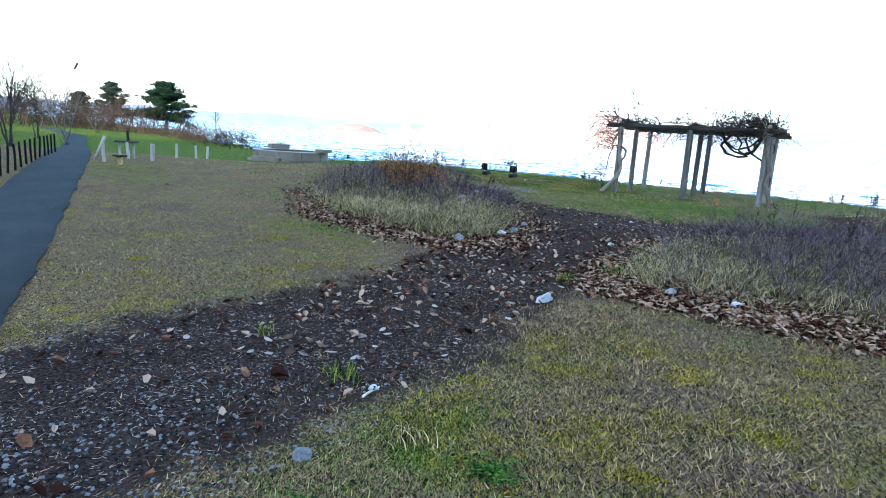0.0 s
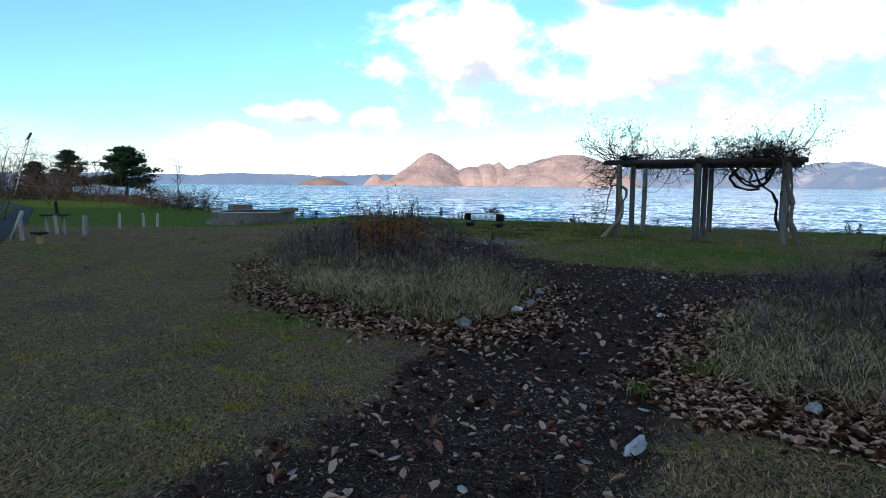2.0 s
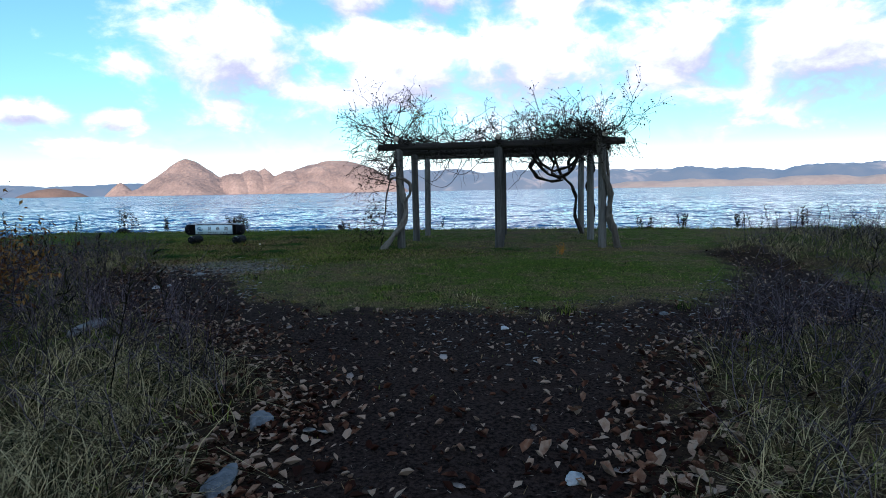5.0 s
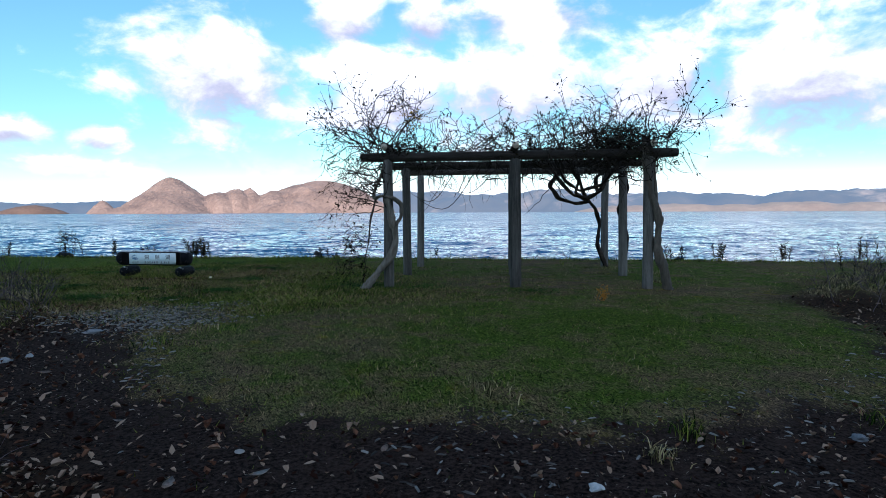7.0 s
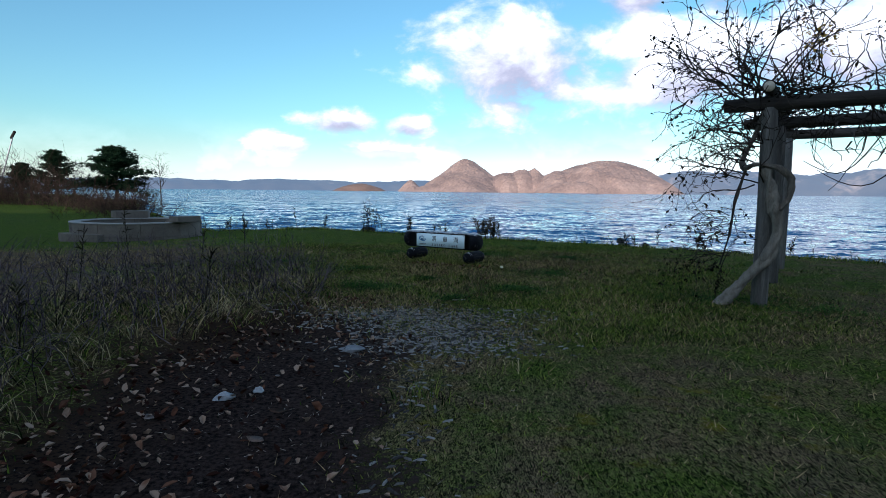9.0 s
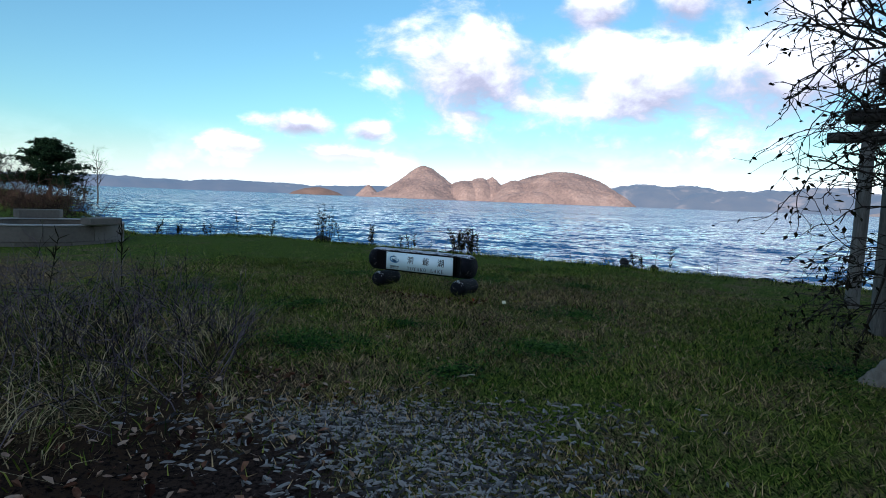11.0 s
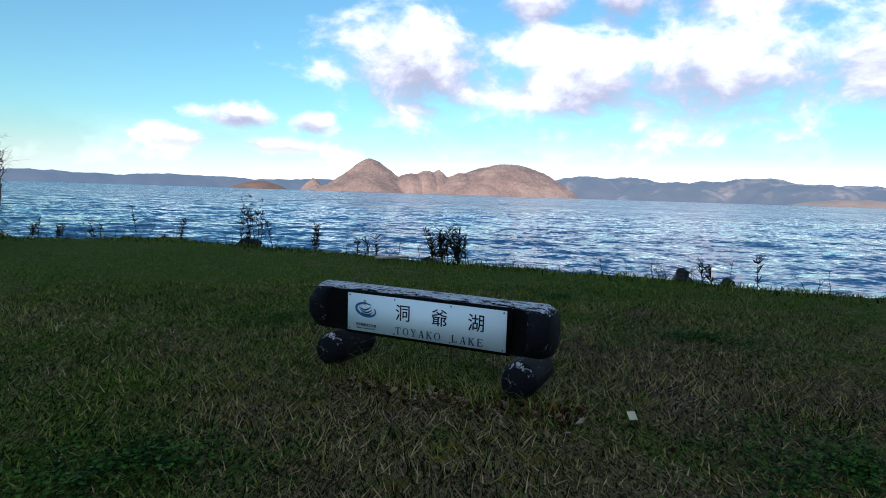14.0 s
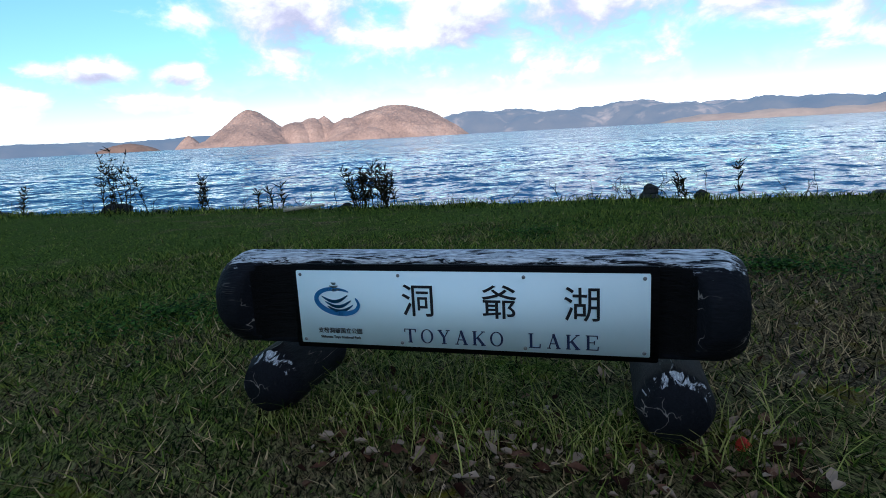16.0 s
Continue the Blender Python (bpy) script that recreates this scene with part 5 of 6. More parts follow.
def pergola_at(u, v, z=0.0):
    a = radians(PT)
    x, y = PX + u * math.cos(a) - v * math.sin(a), PY + u * math.sin(a) + v * math.cos(a)
    return np.array((x, y, on_land(x, y) + z))


def pole(length, r, seed, taper=0.06, segs=14, rings=18):
    """An upright round log, a little crooked, with knots and split grain."""
    bm = bmesh.new()
    rows = []
    for i in range(rings + 1):
        u = i / rings
        cx, cy = 0.012 * math.sin(3 * u + seed), 0.012 * math.cos(2.3 * u + seed * 2)
        row = []
        for j in range(segs):
            a = 2 * math.pi * j / segs
            rr = r * (1 - taper * u) * (1 + 0.06 * noise.noise(Vector((math.cos(a) * 2, math.sin(a) * 2, u * 3 + seed))))
            rr *= 1 - (0.10 if i in (0, rings) else 0)
            row.append(bm.verts.new((cx + rr * math.cos(a), cy + rr * math.sin(a), u * length)))
        rows.append(row)
    for a, b in zip(rows, rows[1:]):
        for j in range(segs):
            bm.faces.new((a[j], a[(j + 1) % segs], b[(j + 1) % segs], b[j]))
    bm.faces.new(rows[0][::-1])
    bm.faces.new(rows[-1])
    return bm


def build_pergola():
    base = pergola_at(0, 0)
    root = Matrix.Translation((0, 0, 0))
    perg = thing("pergola", root, "weathered round-log pergola of nine posts overgrown with bare vines", "pergola")
    k = 0
    for c in range(3):
        for r in range(3):
            p = pergola_at(c * PA, r * PB, -0.10)
            k += 1
            post = part("post", pole(POST_H + 0.10 + base[2] - p[2] - 0.1, 0.092 if (c, r) != (1, 0) else 0.105, k), M_POST, perg)
            post.matrix_basis = pose(*p, 0, 0, 40 * k)
    for r in range(3):
        p = pergola_at(-0.48, r * PB)
        z = base[2] + POST_H + 0.055
        bm = pole(2 * PA + 0.95, 0.082, 20 + r, 0.03, 14, 30)
        beam = part("beam", bm, M_BEAM2, perg, "dark weathered long beam")
        beam.matrix_basis = Matrix.Translation((p[0], p[1], z)) @ pose(0, 0, 0, 0, 0, PT) @ pose(0, 0, 0, 0, 90, 0)
    for c in range(3):
        p = pergola_at(c * PA, -0.28)
        z = base[2] + POST_H + 0.20
        beam = part("cross_beam", pole(2 * PB + 0.6, 0.066, 30 + c, 0.03, 14, 24), M_BEAM2, perg, "dark round cross beam with pale sawn end")
        beam.matrix_basis = Matrix.Translation((p[0], p[1], z)) @ pose(0, 0, 0, 0, 0, PT) @ pose(0, 0, 0, -90, 0, 0)
        bm = bmesh.new()
        bmesh.ops.create_circle(bm, cap_ends=True, segments=20, radius=0.058)
        bmesh.ops.solidify(bm, geom=bm.faces[:], thickness=0.006)
        end = part("sawn_end", bm, M_END, beam, "pale sawn log end")
        end.matrix_basis = pose(0, 0, -0.004)


def thick_vine(name, ctrl, r0, r1, mat, seed, label, twist=0.35):
    """A gnarled stem: three strands wound round one curve, of uneven girth."""
    ctrl = np.array(ctrl, float)
    t = np.linspace(0, len(ctrl) - 1, 60)
    i = np.clip(t.astype(int), 0, len(ctrl) - 2)
    f = (t - i)[:, None]
    f = f * f * (3 - 2 * f) * 0.5 + f * 0.5
    p = ctrl[i] * (1 - f) + ctrl[i + 1] * f
    for _ in range(5):
        p[1:-1] = (p[:-2] + 2 * p[1:-1] + p[2:]) / 4
    rng = np.random.RandomState(seed)
    r = np.linspace(r0, r1, 60) * (1 + 0.18 * np.sin(np.linspace(0, 19, 60) + seed) + 0.08 * rng.randn(60))
    s = Soup()
    s.tube(p, r * 0.8, 10)
    for k in range(3):
        a = np.linspace(0, 14 * twist * 2, 60) + k * 2.1
        off = np.column_stack([np.cos(a), np.sin(a), 0.3 * np.sin(a * 1.3)]) * (r * 0.55)[:, None]
        s.tube(p + off, r * 0.52, 7)
    ob = s.done(name, mat)
    return tagged(ob, label, "vine"), p


def build_vines():
    rng = np.random.RandomState(51)
    P = pergola_at
    H = POST_H
    v, p = thick_vine("vine_stem", [P(-0.40, -0.26, -0.05), P(-0.19, -0.19, 0.25), P(0.06, -0.14, 0.55), P(0.17, -0.10, 0.85), P(0.12, -0.12, 1.15), P(0.06, -0.13, 1.45), P(0.0, -0.1, 1.6)],
                      0.085, 0.055, M_VINE, 1, "thick gnarled grey vine stem leaning on a pergola post")
    thick_vine("vine_stem", [P(0.12, -0.13, 1.1), P(0.26, -0.12, 1.25), P(0.27, -0.10, 1.5), P(0.12, -0.14, 1.62), P(-0.1, -0.13, 1.66), P(-0.22, -0.08, 1.6), P(-0.26, 0, 1.7), P(-0.1, 0.05, 2.1), P(0.0, 0.05, 2.45)],
               0.045, 0.03, M_VINE, 2, "looped grey vine stem round a pergola post")
    thick_vine("vine_stem", [P(-0.2, -0.06, 1.62), P(-0.3, -0.1, 1.2), P(-0.34, -0.1, 0.8), P(-0.42, -0.12, 0.45)], 0.022, 0.008, M_VINE_DARK, 9, "thin dark hanging vine", 0.1)
    e = 2 * PA
    thick_vine("vine_stem", [P(e + 0.38, -0.05, -0.05), P(e + 0.25, -0.1, 0.35), P(e + 0.12, -0.1, 0.75), P(e + 0.18, -0.06, 1.15), P(e + 0.03, -0.1, 1.6), P(e - 0.06, -0.12, 2.0), P(e - 0.1, -0.05, 2.5)],
               0.085, 0.05, M_VINE, 3, "thick gnarled brown vine stem beside a pergola post")
    thick_vine("vine_stem", [P(e + 0.30, 0.0, -0.05), P(e + 0.22, 0.02, 0.5), P(e + 0.05, 0.1, 1.0), P(e + 0.14, 0.05, 1.5), P(e + 0.05, 0.0, 2.4)], 0.04, 0.03, M_VINE, 4, "brown vine stem twisted round a pergola post")
    thick_vine("vine_stem", [P(e + 0.05, 2 * PB - 0.1, -0.05), P(e - 0.2, 2 * PB - 0.1, 0.5), P(e - 0.18, 2 * PB - 0.3, 1.1), P(e - 0.35, 2 * PB - 0.6, 1.45), P(e - 0.7, PB + 0.7, 1.7), P(e - 0.9, PB + 0.4, 2.2)],
               0.055, 0.035, M_VINE_DARK, 5, "dark serpentine vine stem under the pergola")
    thick_vine("vine_stem", [P(e - 0.3, PB, 2.2), P(e - 0.5, PB - 0.2, 1.75), P(e - 0.8, PB - 0.3, 1.62), P(e - 1.1, PB - 0.5, 1.7), P(e - 1.4, PB - 0.6, 2.0), P(e - 1.6, PB - 0.6, 2.35)], 0.05, 0.035, M_VINE_DARK, 6, "dark hanging vine loop under the pergola")
    thick_vine("vine_stem", [P(e - 0.2, PB - 0.8, 2.3), P(e - 0.6, PB - 0.9, 1.85), P(e - 1.0, PB - 0.8, 1.75), P(e - 1.3, PB - 0.9, 1.95), P(e - 1.5, PB - 1.0, 2.35)], 0.04, 0.03, M_VINE_DARK, 7, "dark hanging vine loop under the pergola")
    thick_vine("vine_stem", [P(e + 0.02, PB, -0.05), P(e + 0.12, PB + 0.05, 0.8), P(e - 0.12, PB, 1.4), P(e + 0.1, PB, 1.8), P(e, PB, 2.4)], 0.035, 0.03, M_VINE_DARK, 8, "dark vine stem wound round a pergola post")
    thick_vine("vine_stem", [P(e - 0.25, PB + 0.3, 2.3), P(e - 0.55, PB + 0.2, 2.05), P(e - 0.5, PB + 0.1, 1.72), P(e - 0.78, PB, 1.58), P(e - 1.0, PB - 0.1, 1.75), P(e - 0.92, PB - 0.1, 2.0), P(e - 1.15, PB - 0.2, 2.3)],
               0.042, 0.03, M_VINE_DARK, 10, "dark looped vine knot under the pergola")
    thick_vine("vine_stem", [P(e - 1.2, PB - 0.4, 2.35), P(e - 1.55, PB - 0.3, 1.9), P(e - 1.35, PB - 0.3, 1.62), P(e - 1.0, PB - 0.2, 1.52), P(e - 0.7, PB + 0.1, 1.55)],
               0.05, 0.04, M_VINE_DARK, 11, "dark hanging vine loop under the pergola")
    # the tangle of shoots over the beams
    low, ends = Soup(), []
    # matted long runners on the beams
    for _ in range(400):
        u = rng.choice([rng.uniform(-0.2, 0.6), rng.uniform(0.4, 2 * PA), rng.uniform(2.6, 2 * PA + 0.3)], p=[0.15, 0.4, 0.45])
        w = rng.uniform(-0.15, 2 * PB * 0.8)
        pts, _d = wander(rng, P(u, w, H + rng.uniform(0.05, 0.3)), (rng.randn(), rng.randn(), 0.15 * rng.randn()), rng.uniform(0.5, 1.4), 9, 0.42, 0.015)
        low.tube(pts, np.linspace(rng.uniform(0.006, 0.013), 0.003, 10), 4)
    crown = [(-0.2, 0.0, 24, 1.1, 0.5), (0.3, 0.3, 7, 0.8, 0.45), (1.2, 0.2, 5, 0.6, 0.7), (2.2, 0.1, 14, 0.55, 0.8), (3.0, 0.3, 10, 0.6, 0.7), (3.7, 0.2, 22, 0.75, 0.8), (4.4, 0.1, 38, 0.9, 0.6), (4.6, 1.4, 14, 0.7, 0.8), (2.5, 2.0, 8, 0.6, 0.7), (0.2, 2.0, 6, 0.6, 0.6)]
    for u, w, n, ln, flat in crown:
        for _ in range(n):
            way = np.array([rng.randn(), rng.randn(), min(1.0, abs(rng.randn()) * 0.96 / (flat + 0.3)) + 0.12])
            sprout(rng, low, P(u + 0.22 * rng.randn(), w + 0.22 * rng.randn(), H + rng.uniform(0.05, 0.35)), way, ln * rng.uniform(0.5, 1.0), 0.013 if u < 1 else 0.0095, 2, 4, 0.24, 3, 0.6, 0.03, ends)
    # shoots reaching out past the first post, and hanging ones
    a = radians(PT)
    outward = np.array((-math.cos(a), -math.sin(a), 0))
    for _ in range(44):
        sprout(rng, low, P(-0.15 + 0.1 * rng.randn(), 0.1 * rng.randn(), rng.uniform(1.4, 2.5)), outward + np.array((0.3, 0.3, 0.5)) * rng.randn(3) + np.array((0, 0, 0.25)), rng.uniform(0.4, 1.05), 0.0095, 2, 4, 0.32, 2, 0.5, 0.05, ends)
    for _ in range(30):
        sprout(rng, low, P(-0.42 + 0.1 * rng.randn(), -0.12, rng.uniform(0.5, 1.1)), outward * 0.7 + np.array((0.4, 0.4, 0.2)) * rng.randn(3), rng.uniform(0.25, 0.5), 0.006, 2, 3, 0.25, 2, 0.5, 0.12, ends)
    for _ in range(120):
        u = rng.choice([rng.uniform(2.5, 4.5), rng.uniform(0.5, 2.3)], p=[0.75, 0.25])
        pts, _d = wander(rng, P(u, rng.uniform(-0.05, PB), H + rng.uniform(-0.32, 0.1)), (rng.randn(), rng.randn(), 0.25 * rng.randn()), rng.uniform(0.4, 1.0), 8, 0.4, 0.02)
        low.tube(pts, np.linspace(rng.uniform(0.007, 0.016), 0.004, 9), 4)
    for _ in range(40):
        pts, _d = wander(rng, P(rng.uniform(0.2, 2 * PA), rng.uniform(-0.1, PB), H), (0.6 * rng.randn(), 0.6 * rng.randn(), -0.6), rng.uniform(0.25, 1.1), 8, 0.22, 0.03)
        low.tube(pts, np.linspace(0.006, 0.002, 9), 3)
    for u0, u1, dip in ((1.3, 0.35, 0.75), (1.7, 0.5, 0.9), (2.1, 1.0, 0.6)):
        t = np.linspace(0, 1, 12)
        pts = np.array([P(u0 + (u1 - u0) * q, 0.5, H - dip * math.sin(q * 2.2) + 0.03 * math.sin(9 * q)) for q in t])
        low.tube(pts, np.linspace(0.011, 0.004, 12), 4)
    # dense knot over the last post and the beam before it
    for _ in range(260):
        q = P(rng.uniform(3.1, 2 * PA + 0.2), rng.uniform(-0.2, 0.7), H + 0.16 + 0.13 * rng.randn())
        pts, _d = wander(rng, q, (rng.randn(), rng.randn(), 0.3 * rng.randn()), rng.uniform(0.35, 0.9), 8, 0.5, 0.03)
        low.tube(pts, np.linspace(rng.uniform(0.006, 0.013), 0.003, 9), 4)
    for _ in range(90):
        q = P(rng.uniform(1.3, 3.1), rng.uniform(-0.15, 0.5), H + 0.12 + 0.08 * rng.randn())
        pts, _d = wander(rng, q, (rng.randn(), rng.randn(), 0.2 * rng.randn()), rng.uniform(0.4, 1.0), 8, 0.45, 0.03)
        low.tube(pts, np.linspace(rng.uniform(0.005, 0.010), 0.003, 9), 4)
    stuff(low.done("vine_shoots", M_VINE_DARK), "tangled bare dark vine shoots over the pergola", "vine")
    # shrivelled leaves left on the shoots
    dead = Soup()
    shape = np.array([(-0.5, 0, 0), (0, -0.28, 0.08), (0.7, 0, 0), (0, 0.28, 0.08)])
    for q in ends:
        if rng.rand() < 0.95:
            s, a = rng.uniform(0.028, 0.068), rng.uniform(0, 6.28)
            r = np.array(Euler((rng.uniform(-1, 1), rng.uniform(-0.2, 1.2), a)).to_matrix())
            dead.add((shape * s) @ r.T + q, [(0, 1, 2), (0, 2, 3)])
    stuff(dead.done("shrivelled_leaves", M_WEED, smooth=False), "shrivelled dark leaves clinging to the vines", "leaves")
    gold = Soup()
    for _ in range(130):
        q = P(0.42 + 0.10 * rng.randn(), 0.1 + 0.06 * rng.randn(), H + 0.72 + 0.11 * rng.randn())
        r = np.array(Euler((rng.uniform(-1, 1), rng.uniform(-1, 1), rng.uniform(0, 6))).to_matrix())
        gold.add((shape * rng.uniform(0.03, 0.06)) @ r.T + q, [(0, 1, 2), (0, 2, 3)])
    stuff(gold.done("yellow_leaves", M_GOLD, smooth=False), "last cluster of yellow vine leaves", "leaves")


# ======================= round stone basin =======================
def arc_block(r0, r1, a0, a1, z0, z1, n=8):
    bm = bmesh.new()
    ring = []
    for i in range(n + 1):
        a = a0 + (a1 - a0) * i / n
        c, s = math.cos(a), math.sin(a)
        ring.append([bm.verts.new((r * c, r * s, z)) for r, z in ((r0, z0), (r1, z0), (r1, z1), (r0, z1))])
    for a, b in zip(ring, ring[1:]):
        for j in range(4):
            bm.faces.new((a[j], a[(j + 1) % 4], b[(j + 1) % 4], b[j]))
    bm.faces.new(ring[0][::-1])
    bm.faces.new(ring[-1])
    bmesh.ops.recalc_face_normals(bm, faces=bm.faces)
    bmesh.ops.bevel(bm, geom=[e for e in bm.edges if len(e.link_faces) == 2 and e.calc_face_angle(0) > 1.0], offset=0.012, segments=1, affect="EDGES")
    return bm


def build_basin():
    x, y = -10.2, 35.6
    basin = thing("stone_basin", pose(x, y, on_land(x, y) - 0.28), "round raised basin of stepped buff concrete blocks on the lawn", "basin")
    R = 2.2
    rng = random.Random(3)
    for row, (z0, z1) in enumerate(((0, 0.46), (0.465, 0.92))):
        k, a = 0, 0.3 * row
        while a < 2 * math.pi + 0.3 * row - 0.02:
            w = min(0.62, 2 * math.pi + 0.3 * row - a)
            part("block", arc_block(R - 0.32, R, a, a + w - 0.006, z0, z1, 6), M_CONCRETE, basin, smooth=False)
            a += w
    part("coping", arc_block(R - 0.36, R + 0.015, 0, 2 * math.pi - 0.001, 0.924, 0.965, 60), M_COPING, basin, "pale smooth coping of the basin", smooth=False)
    for a0, a1, r0, r1, z0, z1 in ((-2.35, -1.55, R + 0.004, R + 0.36, 0, 0.60), (-1.56, -1.1, R + 0.004, R + 0.28, 0, 0.30), (-0.55, -0.12, R - 0.2, R + 0.35, 0.97, 1.17), (1.9, 2.5, R - 0.3, R + 0.2, 0.97, 1.25), (-3.0, -2.36, R + 0.004, R + 0.3, 0, 0.40)):
        part("step_block", arc_block(r0, r1, a0, a1, z0, z1, 6), M_CONCRETE, basin, smooth=False)
    bm = bmesh.new()
    bmesh.ops.create_circle(bm, cap_ends=True, segments=40, radius=R - 0.36)
    f = part("basin_floor", bm, M_CONCRETE, basin)
    f.matrix_basis = pose(0, 0, 0.35)


# ======================= things along the left-hand shore =======================
def build_stakes():
    first = None
    for k, (x, y, h, lean) in enumerate([(-11.4, 18.7, 0.58, 2), (-11.85, 20.9, 0.62, -3), (-10.8, 20.5, 0.60, 3), (-12.0, 24.8, 0.62, 2), (-12.0, 26.7, 0.62, -2), (-12.1, 28.1, 0.66, 3), (-10.62, 20.3, 0.66, -2)]):
        m = pose(x, y, on_land(x, y) - 0.1, lean, lean * 0.5, 30 * k)
        if first is None:
            first = part("stake", pole(h + 0.1, 0.055, 70), M_STAKE)
            tagged(first, "short weathered grey wooden stake in the lawn", "stake", "stakes in the lawn")
            first.matrix_basis = m
        else:
            copy_thing(first, m)
    x, y = -10.4, 17.9
    stool = thing("stump_stool", pose(x, y, on_land(x, y)), "low tan wooden stump stool on the lawn", "stool")
    part("top", slab(0.34, 0.30, 0.05, 0.02), M_BARK, stool).matrix_basis = pose(0, 0, 0.27)
    part("trunk", pole(0.27, 0.075, 77, 0.1), M_TAN, stool).matrix_basis = pose(0, 0, -0.02)
    # a plank leaning on the first stake
    plank = part("plank", slab(0.10, 0.05, 0.85, 0.008), M_STAKE)
    plank.matrix_basis = pose(-11.5, 18.68, on_land(-11.5, 18.68) + 0.42, 0, 24, 0)
    tagged(plank, "grey weathered plank leaning against a stake", "plank")
    # small table on two grey posts
    x, y = -12.05, 21.2
    table = thing("picnic_table", pose(x, y, on_land(x, y), 0, 0, 20), "small dark weathered wooden table on grey posts", "table")
    part("tabletop", slab(0.75, 0.5, 0.06, 0.015), M_BARK, table).matrix_basis = pose(0, 0, 0.60)
    part("upright", pole(0.4, 0.05, 83), M_BARK, table).matrix_basis = pose(0.02, 0.1, 0.62)
    for q in (-0.22, 0.22):
        part("leg", pole(0.62, 0.05, 85 + q), M_STAKE, table).matrix_basis = pose(q, 0, -0.04)


def build_fence():
    fence = thing("fence", Matrix.Identity(4), "row of thin black stakes beside the footpath", "fence")
    for k in range(14):
        u = k / 13
        x, y = -10.1 - 4.4 * u, 12.3 + 8.6 * u
        z = on_land(x, y)
        part("post", pole(0.78, 0.030, 90 + k), M_CHAR, fence).matrix_basis = pose(x, y, z - 0.1)


def pine(x, y, height, spread, seed, label):
    rng = np.random.RandomState(seed)
    tree = thing("pine_tree", pose(x, y, on_land(x, y)), label, "tree")
    wood, needles = Soup(), Soup()
    trunk, _d = wander(rng, (0, 0, -0.2), (0.03, 0.02, 1), height * 0.95, 10, 0.04)
    wood.tube(trunk, np.linspace(0.035 * height, 0.012 * height, 11), 8)
    tiers = 9
    for k in range(tiers * 6):
        u = 0.27 + 0.70 * ((k // 6) + rng.uniform(-0.12, 0.12)) / (tiers - 1)
        u = min(0.98, max(0.2, u))
        i = min(9, int(u * 10))
        q = trunk[i] + (trunk[i + 1] - trunk[i]) * (u * 10 - i)
        a = k * 1.05 + (k // 6) * 0.5 + rng.uniform(-0.35, 0.35)
        ln = spread * max(0.10, 1 - (abs(u - 0.30) / 0.72) ** 1.7) * rng.uniform(0.55, 1.12)
        br, _d = wander(rng, q, (math.cos(a), math.sin(a), 0.28 - 0.45 * (1 - u)), ln, 7, 0.09)
        br[:, 2] += 0.10 * ln * np.linspace(0, 1, 8) ** 2
        wood.tube(br, np.linspace(0.008 * height, 0.002 * height, 8), 5)
        for j in range(2, 8):
            for _ in range(10):
                c = br[j] + np.array((0.11, 0.11, 0.040)) * rng.randn(3) * spread + np.array((0, 0, 0.03 * spread))
                n = 14
                d = rng.randn(n, 3) * np.array((1, 1, 0.5))
                d[:, 2] += 0.35
                d /= np.linalg.norm(d, axis=1)[:, None]
                side = np.cross(d, rng.randn(n, 3))
                side /= np.linalg.norm(side, axis=1)[:, None]
                L = spread * 0.08
                v = np.stack([c - side * L * 0.13, c + side * L * 0.13, c + d * L], 1).reshape(-1, 3)
                needles.add(v, np.arange(3 * n).reshape(-1, 3))
    wood.done("trunk", M_BARK, tree)
    needles.done("crown", M_PINE, tree, smooth=False)
    return tree


def bare_tree(x, y, height, seed, label, mat, girth=0.02, kids=4, spread=0.42, depth=3):
    rng = np.random.RandomState(seed)
    tree = thing("bare_tree", pose(x, y, on_land(x, y)), label, "tree")
    wood, twigs = Soup(), Soup()
    stems = rng.randint(1, 4)
    for _ in range(stems):
        pts, d = wander(rng, (0.15 * rng.randn(), 0.15 * rng.randn(), -0.1), (0.2 * rng.randn(), 0.2 * rng.randn(), 1), height * rng.uniform(0.6, 0.85), 9, 0.08)
        wood.tube(pts, np.linspace(girth * height, girth * height * 0.3, 10), 7)
        for j in range(3, 10):
            for _k in range(2):
                sprout(rng, twigs, pts[j], d + 0.7 * rng.randn(3), height * rng.uniform(0.15, 0.32), girth * height * 0.28, depth - 1, 4, 0.14, kids - 1, spread)
    wood.done("trunk", mat, tree)
    twigs.done("crown", mat, tree)
    return tree


